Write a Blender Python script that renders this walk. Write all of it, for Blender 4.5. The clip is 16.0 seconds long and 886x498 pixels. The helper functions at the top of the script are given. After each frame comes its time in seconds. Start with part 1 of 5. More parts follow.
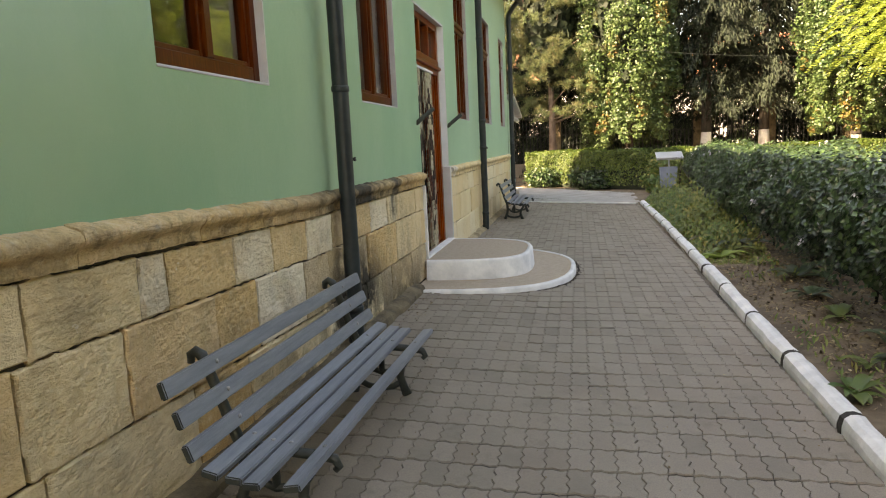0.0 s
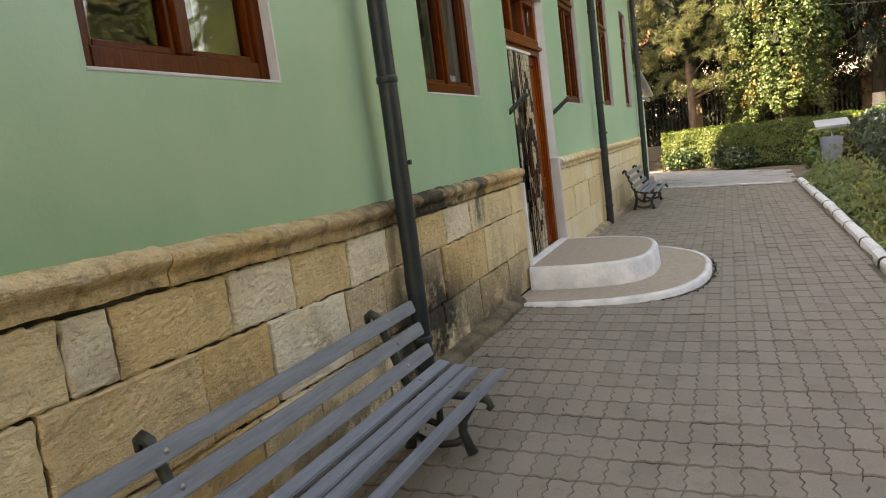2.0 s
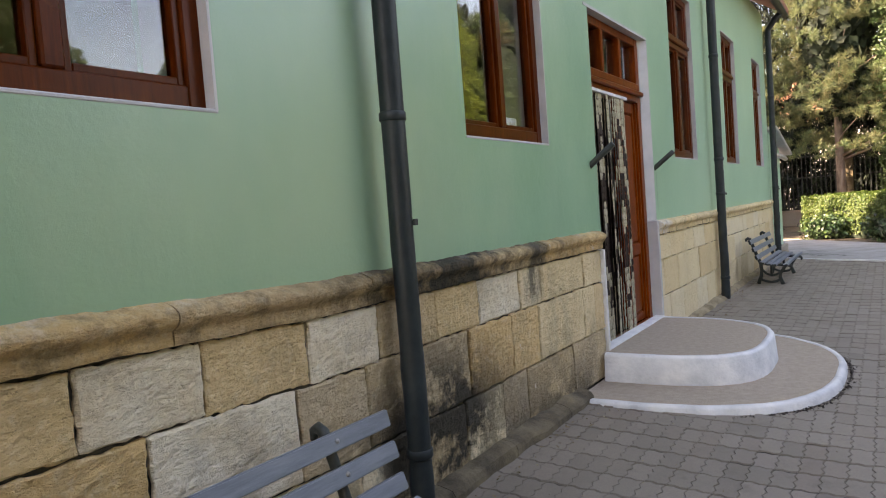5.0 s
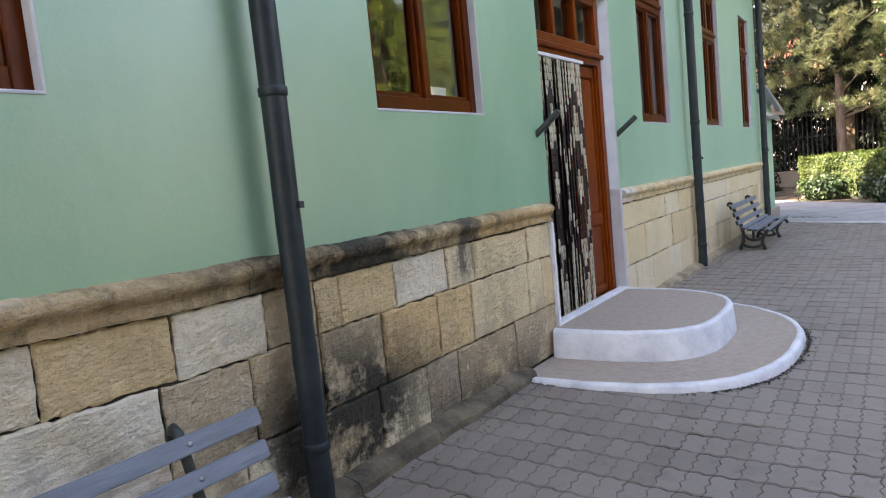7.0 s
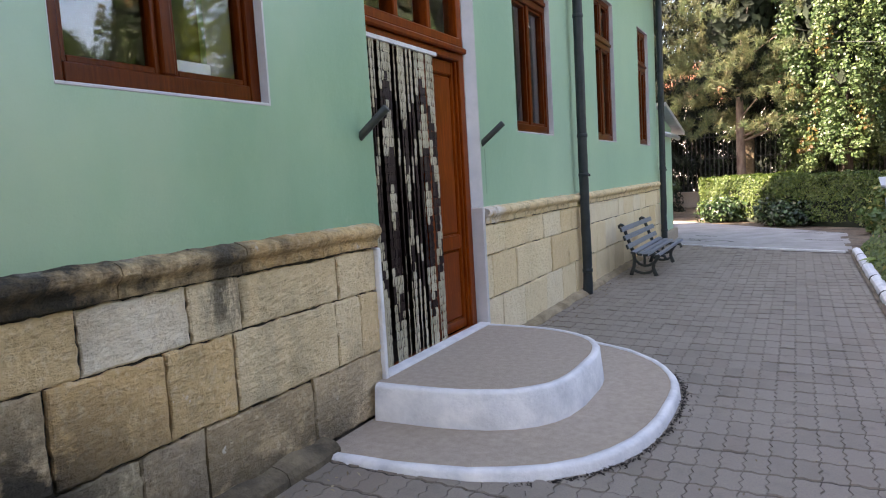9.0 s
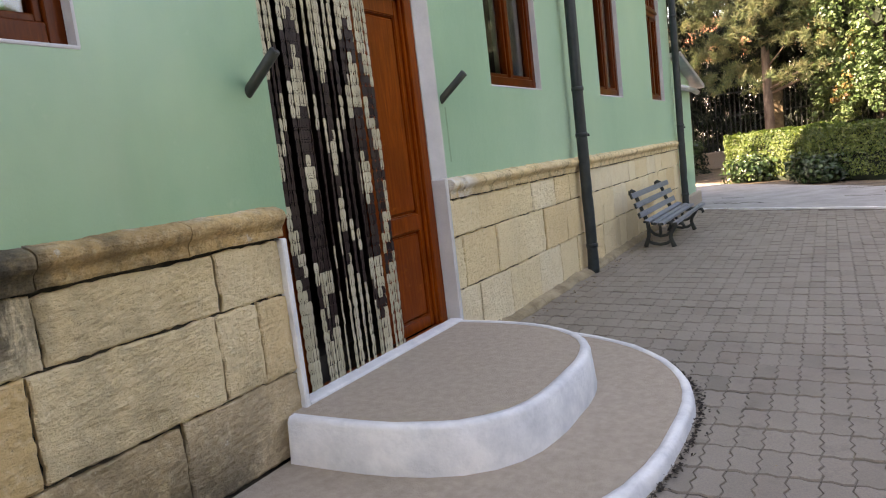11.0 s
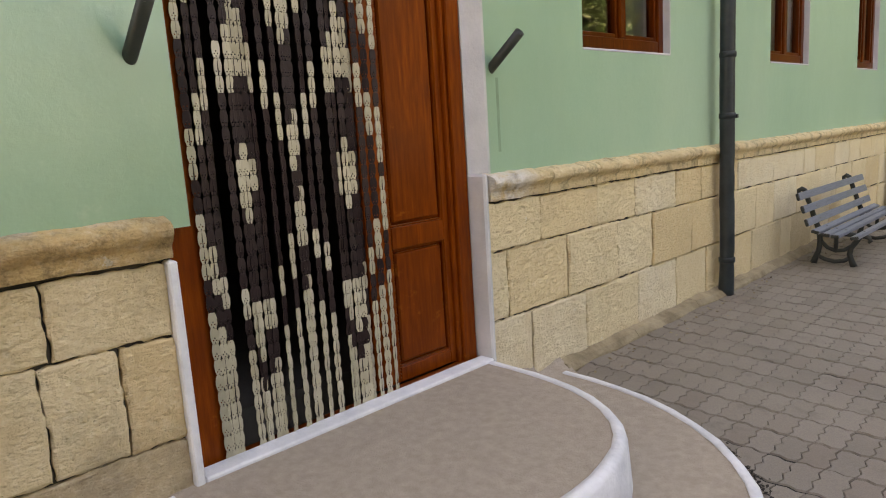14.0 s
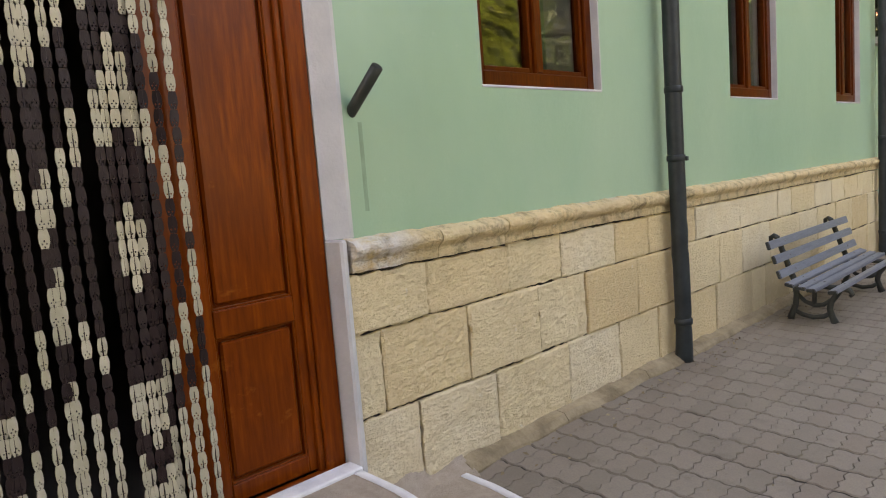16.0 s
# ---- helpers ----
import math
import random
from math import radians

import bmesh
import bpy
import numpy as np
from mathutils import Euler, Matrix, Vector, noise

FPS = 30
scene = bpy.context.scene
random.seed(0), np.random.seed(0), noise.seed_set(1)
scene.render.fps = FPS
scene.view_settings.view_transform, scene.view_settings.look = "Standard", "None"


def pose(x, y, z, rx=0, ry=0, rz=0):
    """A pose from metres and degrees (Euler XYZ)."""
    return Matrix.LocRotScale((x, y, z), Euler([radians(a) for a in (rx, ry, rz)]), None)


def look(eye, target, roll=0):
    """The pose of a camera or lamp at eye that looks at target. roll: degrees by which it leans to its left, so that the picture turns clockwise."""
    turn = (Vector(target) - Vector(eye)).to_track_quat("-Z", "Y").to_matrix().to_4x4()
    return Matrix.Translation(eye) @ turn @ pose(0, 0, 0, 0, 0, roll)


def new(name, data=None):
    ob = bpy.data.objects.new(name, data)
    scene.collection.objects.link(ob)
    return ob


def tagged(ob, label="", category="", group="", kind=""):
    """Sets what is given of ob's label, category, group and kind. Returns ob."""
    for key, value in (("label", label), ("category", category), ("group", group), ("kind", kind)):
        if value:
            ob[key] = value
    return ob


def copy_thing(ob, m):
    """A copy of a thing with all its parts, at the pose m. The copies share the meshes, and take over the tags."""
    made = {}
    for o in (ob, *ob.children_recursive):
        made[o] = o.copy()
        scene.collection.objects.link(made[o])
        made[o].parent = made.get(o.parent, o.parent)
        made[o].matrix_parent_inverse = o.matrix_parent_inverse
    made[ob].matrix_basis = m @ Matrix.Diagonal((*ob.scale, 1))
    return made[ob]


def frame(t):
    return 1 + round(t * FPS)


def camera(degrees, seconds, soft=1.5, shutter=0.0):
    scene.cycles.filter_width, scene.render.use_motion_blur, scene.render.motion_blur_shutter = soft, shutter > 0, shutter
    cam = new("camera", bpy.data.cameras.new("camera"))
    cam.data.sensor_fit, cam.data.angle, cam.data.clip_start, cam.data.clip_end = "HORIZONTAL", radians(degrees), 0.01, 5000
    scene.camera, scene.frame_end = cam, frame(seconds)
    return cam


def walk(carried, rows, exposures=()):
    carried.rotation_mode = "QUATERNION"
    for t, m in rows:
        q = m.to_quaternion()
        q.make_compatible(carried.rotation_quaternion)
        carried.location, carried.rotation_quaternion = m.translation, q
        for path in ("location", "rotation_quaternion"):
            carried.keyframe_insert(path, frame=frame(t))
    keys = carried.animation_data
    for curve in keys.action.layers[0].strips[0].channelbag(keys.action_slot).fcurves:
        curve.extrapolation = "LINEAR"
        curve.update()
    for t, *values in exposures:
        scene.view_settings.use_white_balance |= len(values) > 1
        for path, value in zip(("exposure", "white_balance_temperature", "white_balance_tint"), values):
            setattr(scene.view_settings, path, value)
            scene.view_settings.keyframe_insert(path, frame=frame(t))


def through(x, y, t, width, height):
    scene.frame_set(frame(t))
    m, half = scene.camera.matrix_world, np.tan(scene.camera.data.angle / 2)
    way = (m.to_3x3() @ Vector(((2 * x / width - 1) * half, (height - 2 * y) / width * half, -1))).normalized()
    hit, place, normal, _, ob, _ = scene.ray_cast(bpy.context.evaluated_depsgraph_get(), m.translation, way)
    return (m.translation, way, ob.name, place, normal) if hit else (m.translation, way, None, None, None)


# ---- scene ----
cam = camera(66.3, 16.0, 1.1)
PATH = [
    (0, (-0.069, 0.441, 1.523), (-0.465, 2.379, 1.224), -2.7),
    (0.5, (0.036, 0.683, 1.517), (-0.276, 2.638, 1.236), -2.2),
    (1, (0.023, 0.991, 1.513), (-0.235, 2.958, 1.257), -2.7),
    (1.5, (0.035, 1.195, 1.46), (-0.444, 3.114, 1.165), -5.7),
    (2, (0.123, 1.408, 1.499), (-0.671, 3.221, 1.217), -7.4),
    (2.5, (0.173, 1.608, 1.48), (-0.567, 3.434, 1.133), -6.2),
    (3, (0.1, 1.897, 1.452), (-0.428, 3.807, 1.18), -4.5),
    (3.5, (0.133, 2.06, 1.436), (-0.737, 3.843, 1.182), -7.7),
    (4, (0.183, 2.261, 1.518), (-0.951, 3.894, 1.308), -2.4),
    (4.5, (0.141, 2.464, 1.535), (-0.915, 4.153, 1.356), -0.3),
    (4.7, (0.153, 2.502, 1.493), (-0.908, 4.193, 1.368), -3.4),
    (6.8, (0.514, 2.819, 1.543), (-0.715, 4.391, 1.409), -4.5),
    (7, (0.523, 2.983, 1.509), (-0.601, 4.624, 1.307), -5.6),
    (7.5, (0.527, 3.369, 1.517), (-0.354, 5.148, 1.273), -4.8),
    (8, (0.594, 3.705, 1.423), (-0.46, 5.384, 1.159), -7.5),
    (8.5, (0.627, 3.992, 1.517), (-0.519, 5.626, 1.384), -4.4),
    (9, (0.552, 4.32, 1.478), (-0.375, 6.082, 1.283), -3.4),
    (9.2, (0.546, 4.415, 1.463), (-0.409, 6.161, 1.262), -4.2),
    (11.3, (0.495, 5.626, 1.365), (-0.532, 7.321, 1.098), -7.8),
    (11.5, (0.519, 5.728, 1.39), (-0.679, 7.297, 1.067), -5.9),
    (12, (0.55, 5.966, 1.475), (-0.681, 7.518, 1.198), -3.6),
    (12.5, (0.458, 6.335, 1.466), (-0.479, 8.083, 1.207), -2.4),
    (13, (0.449, 6.469, 1.439), (-0.616, 8.147, 1.214), -3.7),
    (13.5, (0.459, 6.688, 1.452), (-0.944, 8.084, 1.164), -3.7),
    (14, (0.543, 6.895, 1.476), (-0.865, 8.274, 1.139), -3.6),
    (14.5, (0.468, 7.206, 1.47), (-0.706, 8.781, 1.094), -3.2),
    (15, (0.425, 7.372, 1.434), (-0.665, 9.018, 1.113), -3.0),
    (15.5, (0.439, 7.556, 1.414), (-0.919, 8.999, 1.143), -5.8),
    (16, (0.534, 7.84, 1.505), (-0.897, 9.219, 1.278), -4.5),
]
LIGHTNESS = [
    (0.0, 2.85, 12600, 19), (1.0, 2.65, 12800, 20), (2.0, 2.9, 13400, 22), (3.5, 2.85, 13600, 23), (4.7, 2.85, 10700, 25), (6.8, 3.1, 8600, 27), (7.6, 3.05, 8600, 27), (8.5, 3.2, 8600, 27), (9.0, 2.9, 8600, 27), (9.2, 2.85, 8600, 27),
    (11.3, 3.05, 10800, 27), (12.0, 3.15, 11700, 28), (13.0, 3.0, 13200, 29), (14.0, 3.08, 13000, 29), (16.0, 3.1, 12300, 29),
]
walk(cam, [(t, look(eye, target, roll)) for t, eye, target, roll in PATH], LIGHTNESS)

# ---- light ----
world = bpy.data.worlds.new("world")
scene.world = world
world.use_nodes = True
SUN_EL, SUN_AZ = radians(36), radians(231)
wn = world.node_tree.nodes
sky = wn.new("ShaderNodeTexSky")
sky.sky_type, sky.sun_disc, sky.sun_elevation, sky.sun_rotation = "NISHITA", False, SUN_EL, SUN_AZ
wn["Background"].inputs["Strength"].default_value = 0.15
world.node_tree.links.new(sky.outputs["Color"], wn["Background"].inputs["Color"])
sun = new("sun", bpy.data.lights.new("sun", "SUN"))
sun.data.energy, sun.data.angle, sun.data.color = 4.6, radians(0.6), (1.0, 0.96, 0.9)
sun_from = Vector((math.sin(SUN_AZ) * math.cos(SUN_EL), math.cos(SUN_AZ) * math.cos(SUN_EL), math.sin(SUN_EL)))
sun.matrix_world = look(sun_from * 40, (0, 0, 0))


# ---- materials ----
def material(name, build):
    m = bpy.data.materials.new(name)
    m.use_nodes = True
    build(m.node_tree.nodes, m.node_tree.links, m.node_tree.nodes["Principled BSDF"])
    return m


def noise_node(n, l, scale, detail=4.0, rough=0.6, stretch=None, coord="Object"):
    tex = n.new("ShaderNodeTexNoise")
    tex.inputs["Scale"].default_value, tex.inputs["Detail"].default_value, tex.inputs["Roughness"].default_value = scale, detail, rough
    if coord == "World":
        src = n.new("ShaderNodeNewGeometry").outputs["Position"]
    else:
        src = n.new("ShaderNodeTexCoord").outputs["Object"]
    if stretch:
        mp = n.new("ShaderNodeMapping")
        mp.inputs["Scale"].default_value = stretch
        l.new(src, mp.inputs["Vector"])
        src = mp.outputs["Vector"]
    l.new(src, tex.inputs["Vector"])
    return tex.outputs["Fac"]


def ramp(n, l, fac, stops):
    r = n.new("ShaderNodeValToRGB")
    e = r.color_ramp.elements
    while len(e) < len(stops):
        e.new(0.5)
    for k, (p, c) in enumerate(stops):
        e[k].position, e[k].color = p, (*c, 1) if len(c) == 3 else c
    l.new(fac, r.inputs["Fac"])
    return r.outputs["Color"]


def mix(n, l, fac, a, b, mode="MIX"):
    m = n.new("ShaderNodeMix")
    m.data_type, m.blend_type = "RGBA", mode
    for sock, v in ((m.inputs[0], fac), (m.inputs[6], a), (m.inputs[7], b)):
        if isinstance(v, (int, float)):
            sock.default_value = v
        elif isinstance(v, tuple):
            sock.default_value = (*v, 1)
        else:
            l.new(v, sock)
    return m.outputs[2]


def bump(n, l, p, height, strength, distance):
    b = n.new("ShaderNodeBump")
    b.inputs["Strength"].default_value, b.inputs["Distance"].default_value = strength, distance
    l.new(height, b.inputs["Height"])
    l.new(b.outputs["Normal"], p.inputs["Normal"])


def rnd(n, island=False):
    if island:
        return n.new("ShaderNodeNewGeometry").outputs["Random Per Island"]
    return n.new("ShaderNodeObjectInfo").outputs["Random"]


def paint(name, c, c2, rough, scale=6.0, bump_scale=60.0, strength=0.15, metal=0.0, spread=(0.35, 0.7), stretch=None):
    def build(n, l, p):
        col = ramp(n, l, noise_node(n, l, scale, 6, 0.65, stretch, "World"), ((spread[0], c), (spread[1], c2)))
        l.new(col, p.inputs["Base Color"])
        p.inputs["Roughness"].default_value, p.inputs["Metallic"].default_value = rough, metal
        bump(n, l, p, noise_node(n, l, bump_scale, 5, 0.6, stretch, "World"), strength, 0.01)
    return material(name, build)


def plaster_build(n, l, p):
    big = noise_node(n, l, 0.55, 5, 0.6, (1, 1, 0.6), "World")
    streak = noise_node(n, l, 2.2, 5, 0.6, (1, 1.6, 0.12), "World")
    col = ramp(n, l, big, ((0.36, (0.20, 0.41, 0.285)), (0.5, (0.285, 0.50, 0.355)), (0.64, (0.40, 0.575, 0.42))))
    col = mix(n, l, ramp(n, l, streak, ((0.45, (0, 0, 0)), (0.85, (0.45, 0.45, 0.45)))), col, (0.36, 0.50, 0.39))
    spots = noise_node(n, l, 9.0, 3, 0.7, None, "World")
    col = mix(n, l, ramp(n, l, spots, ((0.66, (0, 0, 0)), (0.80, (0.35, 0.35, 0.35)))), col, (0.47, 0.62, 0.48))
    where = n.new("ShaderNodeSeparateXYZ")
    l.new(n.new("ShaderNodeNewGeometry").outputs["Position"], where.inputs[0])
    # Wall light put into the colour: paler far end, deeper green near end.
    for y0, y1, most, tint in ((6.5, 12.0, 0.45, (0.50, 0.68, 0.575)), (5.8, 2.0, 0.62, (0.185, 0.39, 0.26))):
        wall_light = n.new("ShaderNodeMapRange")
        wall_light.inputs["From Min"].default_value, wall_light.inputs["From Max"].default_value, wall_light.inputs["To Max"].default_value = y0, y1, most
        l.new(where.outputs["Y"], wall_light.inputs["Value"])
        col = mix(n, l, wall_light.outputs[0], col, tint)
    lane = n.new("ShaderNodeMath"); lane.operation = "COMPARE"
    l.new(where.outputs["Y"], lane.inputs[0]); lane.inputs[1].default_value, lane.inputs[2].default_value = 9.655, 0.011
    drip = n.new("ShaderNodeMath"); drip.operation = "COMPARE"
    l.new(where.outputs["Z"], drip.inputs[0]); drip.inputs[1].default_value, drip.inputs[2].default_value = 1.55, 0.19
    both = n.new("ShaderNodeMath"); both.operation = "MULTIPLY"
    l.new(lane.outputs[0], both.inputs[0]); l.new(drip.outputs[0], both.inputs[1])
    faint = n.new("ShaderNodeMath"); faint.operation = "MULTIPLY"
    l.new(both.outputs[0], faint.inputs[0]); l.new(noise_node(n, l, 22.0, 3, 0.6, (1, 1, 0.4), "World"), faint.inputs[1])
    col = mix(n, l, faint.outputs[0], col, (0.10, 0.20, 0.13))
    col = mix(n, l, 1.0, col, (0.72, 0.80, 0.72), "MULTIPLY")
    l.new(col, p.inputs["Base Color"])
    p.inputs["Roughness"].default_value = 0.31
    p.inputs["Specular IOR Level"].default_value = 0.9
    p.inputs["Sheen Weight"].default_value, p.inputs["Sheen Roughness"].default_value = 0.35, 0.4
    p.inputs["Sheen Tint"].default_value = (0.58, 1.0, 0.74, 1)
    bump(n, l, p, noise_node(n, l, 14.0, 8, 0.7, None, "World"), 0.25, 0.010)


GOLD_TONES = ((0.0, (0.66, 0.41, 0.18)), (0.4, (0.72, 0.48, 0.23)), (0.75, (0.76, 0.55, 0.31)), (1.0, (0.68, 0.46, 0.25)))
BUFF_TONES = ((0.0, (0.76, 0.58, 0.34)), (0.4, (0.82, 0.67, 0.44)), (0.75, (0.78, 0.60, 0.36)), (1.0, (0.84, 0.72, 0.52)))
PALE_TONES = ((0.0, (0.78, 0.66, 0.49)), (0.5, (0.84, 0.74, 0.58)), (1.0, (0.80, 0.69, 0.52)))
BROWN_TONES = ((0.0, (0.46, 0.33, 0.19)), (0.5, (0.56, 0.42, 0.26)), (1.0, (0.50, 0.39, 0.27)))


def sandstone_build(n, l, p, tones, dark=False):
    base = ramp(n, l, rnd(n), tones)
    cloud = noise_node(n, l, 5.5, 6, 0.7, None, "World")
    base = mix(n, l, ramp(n, l, cloud, ((0.36, (0.4, 0.4, 0.4)), (0.58, (0, 0, 0)))), base, (0.62, 0.43, 0.22))
    fine = noise_node(n, l, 26.0, 8, 0.7, None, "World")
    col = mix(n, l, ramp(n, l, fine, ((0.50, (0.0, 0.0, 0.0)), (0.72, (0.5, 0.5, 0.5)))), base, (0.90, 0.76, 0.52))
    dark_grain = noise_node(n, l, 60.0, 5, 0.7, (1, 1, 1.5), "World")
    col = mix(n, l, ramp(n, l, dark_grain, ((0.30, (0.7, 0.7, 0.7)), (0.39, (0, 0, 0)))), col, (0.24, 0.155, 0.075))
    where = n.new("ShaderNodeSeparateXYZ")
    l.new(n.new("ShaderNodeNewGeometry").outputs["Position"], where.inputs[0])
    stretch = n.new("ShaderNodeMapRange")
    stretch.inputs["From Min"].default_value, stretch.inputs["From Max"].default_value = 9.6, 7.0
    stretch.inputs["To Min"].default_value = 0.22
    l.new(where.outputs["Y"], stretch.inputs["Value"])
    pale = n.new("ShaderNodeMapRange")
    pale.inputs["From Min"].default_value, pale.inputs["From Max"].default_value, pale.inputs["To Max"].default_value = 7.5, 9.8, 0.5
    l.new(where.outputs["Y"], pale.inputs["Value"])
    col = mix(n, l, pale.outputs[0], col, (0.82, 0.67, 0.41))
    grime = noise_node(n, l, 2.4, 6, 0.65, None, "World")
    gm = n.new("ShaderNodeMath"); gm.operation = "MULTIPLY"
    l.new(stretch.outputs[0], gm.inputs[0])
    l.new(ramp(n, l, grime, ((0.50, (0, 0, 0)), (0.72, (0.55, 0.55, 0.55)))), gm.inputs[1])
    col = mix(n, l, gm.outputs[0], col, (0.15, 0.115, 0.07))
    # water stain beside the downpipe, and pale flakes in it
    geo = n.new("ShaderNodeNewGeometry")
    sep = n.new("ShaderNodeSeparateXYZ")
    l.new(geo.outputs["Position"], sep.inputs[0])
    off = n.new("ShaderNodeMath"); off.operation = "SUBTRACT"
    l.new(sep.outputs["Y"], off.inputs[0]); off.inputs[1].default_value = 5.75
    ab = n.new("ShaderNodeMath"); ab.operation = "ABSOLUTE"
    l.new(off.outputs[0], ab.inputs[0])
    sm = n.new("ShaderNodeMapRange")
    sm.inputs["From Min"].default_value, sm.inputs["From Max"].default_value = 1.7, 0.5
    l.new(ab.outputs[0], sm.inputs["Value"])
    patch = noise_node(n, l, 3.3, 7, 0.7, None, "World")
    mul = n.new("ShaderNodeMath"); mul.operation = "MULTIPLY"
    spot = n.new("ShaderNodeVectorMath"); spot.operation = "DISTANCE"
    flat = n.new("ShaderNodeCombineXYZ")
    l.new(sep.outputs["Y"], flat.inputs[1])
    tall = n.new("ShaderNodeMath"); tall.operation = "MULTIPLY"
    l.new(sep.outputs["Z"], tall.inputs[0]); tall.inputs[1].default_value = 1.7
    l.new(tall.outputs[0], flat.inputs[2])
    l.new(flat.outputs[0], spot.inputs[0]); spot.inputs[1].default_value = (0, 5.35, 0.62)
    blot = n.new("ShaderNodeMapRange")
    blot.inputs["From Min"].default_value, blot.inputs["From Max"].default_value = 0.98, 0.40
    l.new(spot.outputs["Value"], blot.inputs["Value"])
    # damp that creeps along the lowest course
    foot = n.new("ShaderNodeMapRange")
    foot.inputs["From Min"].default_value, foot.inputs["From Max"].default_value, foot.inputs["To Max"].default_value = 0.48, 0.12, 0.75
    l.new(sep.outputs["Z"], foot.inputs["Value"])
    damp = n.new("ShaderNodeMapRange")
    damp.inputs["From Min"].default_value, damp.inputs["From Max"].default_value = 2.6, 1.6
    l.new(ab.outputs[0], damp.inputs["Value"])
    creep = n.new("ShaderNodeMath"); creep.operation = "MULTIPLY"
    l.new(foot.outputs[0], creep.inputs[0]); l.new(damp.outputs[0], creep.inputs[1])
    most = n.new("ShaderNodeMath"); most.operation = "MAXIMUM"
    l.new(blot.outputs[0], most.inputs[0]); l.new(creep.outputs[0], most.inputs[1])
    l.new(most.outputs[0], mul.inputs[0])
    l.new(ramp(n, l, patch, ((0.41, (0.05, 0.05, 0.05)), (0.52, (0.97, 0.97, 0.97)))), mul.inputs[1])
    col = mix(n, l, mul.outputs[0], col, (0.030, 0.026, 0.018))
    flakes = noise_node(n, l, 7.0, 6, 0.75, None, "World")
    col = mix(n, l, ramp(n, l, flakes, ((0.665, (0, 0, 0)), (0.70, (0.6, 0.6, 0.6)))), col, (0.80, 0.74, 0.62))
    if dark:
        run = noise_node(n, l, 1.7, 6, 0.7, None, "World")
        rm = n.new("ShaderNodeMath"); rm.operation = "MULTIPLY"
        rm.use_clamp = True
        wide = n.new("ShaderNodeMath"); wide.operation = "MULTIPLY_ADD"
        l.new(sm.outputs[0], wide.inputs[0]); wide.inputs[1].default_value = 1.2
        wide.inputs[2].default_value = 0.14
        l.new(wide.outputs[0], rm.inputs[0])
        l.new(ramp(n, l, run, ((0.38, (0.1, 0.1, 0.1)), (0.56, (0.9, 0.9, 0.9)))), rm.inputs[1])
        col = mix(n, l, rm.outputs[0], col, (0.035, 0.030, 0.021))
        soot = noise_node(n, l, 8.0, 7, 0.75, None, "World")
        col = mix(n, l, ramp(n, l, soot, ((0.49, (0, 0, 0)), (0.66, (0.7, 0.7, 0.7)))), col, (0.11, 0.077, 0.04))
        crest = n.new("ShaderNodeMapRange")
        crest.inputs["From Min"].default_value, crest.inputs["From Max"].default_value = 1.235, 1.255
        l.new(where.outputs["Z"], crest.inputs["Value"])
        chalk = n.new("ShaderNodeMath"); chalk.operation = "MULTIPLY"
        l.new(crest.outputs[0], chalk.inputs[0])
        l.new(ramp(n, l, noise_node(n, l, 5.0, 7, 0.7, None, "World"), ((0.50, (0, 0, 0)), (0.66, (0.4, 0.4, 0.4)))), chalk.inputs[1])
        col = mix(n, l, chalk.outputs[0], col, (0.66, 0.63, 0.57))
        near_door = n.new("ShaderNodeMapRange")
        near_door.inputs["From Min"].default_value, near_door.inputs["From Max"].default_value = 0.42, 0.22
        gap = n.new("ShaderNodeMath"); gap.operation = "SUBTRACT"
        l.new(where.outputs["Y"], gap.inputs[0]); gap.inputs[1].default_value = 9.5
        gap2 = n.new("ShaderNodeMath"); gap2.operation = "ABSOLUTE"
        l.new(gap.outputs[0], gap2.inputs[0]); l.new(gap2.outputs[0], near_door.inputs["Value"])
        wash = n.new("ShaderNodeMath"); wash.operation = "MULTIPLY"
        l.new(near_door.outputs[0], wash.inputs[0])
        l.new(ramp(n, l, noise_node(n, l, 6.0, 6, 0.7, None, "World"), ((0.36, (0, 0, 0)), (0.52, (0.85, 0.85, 0.85)))), wash.inputs[1])
        col = mix(n, l, wash.outputs[0], col, (0.72, 0.69, 0.64))
    lane = n.new("ShaderNodeMapRange")
    lane.inputs["From Min"].default_value, lane.inputs["From Max"].default_value, lane.inputs["To Max"].default_value = 0.17, 0.05, 0.85
    side = n.new("ShaderNodeMath"); side.operation = "SUBTRACT"
    l.new(where.outputs["Y"], side.inputs[0]); side.inputs[1].default_value = 6.57
    away = n.new("ShaderNodeMath"); away.operation = "ABSOLUTE"
    l.new(side.outputs[0], away.inputs[0]); l.new(away.outputs[0], lane.inputs["Value"])
    fall = n.new("ShaderNodeMapRange")
    fall.inputs["From Min"].default_value, fall.inputs["From Max"].default_value = 0.80, 0.95
    l.new(where.outputs["Z"], fall.inputs["Value"])
    streak = n.new("ShaderNodeMath"); streak.operation = "MULTIPLY"
    l.new(lane.outputs[0], streak.inputs[0]); l.new(fall.outputs[0], streak.inputs[1])
    broken = n.new("ShaderNodeMath"); broken.operation = "MULTIPLY"
    l.new(streak.outputs[0], broken.inputs[0])
    l.new(ramp(n, l, noise_node(n, l, 9.0, 6, 0.7, (1, 1, 0.35), "World"), ((0.36, (0, 0, 0)), (0.52, (1, 1, 1)))), broken.inputs[1])
    col = mix(n, l, broken.outputs[0], col, (0.06, 0.05, 0.035))
    l.new(col, p.inputs["Base Color"])
    p.inputs["Roughness"].default_value = 0.93
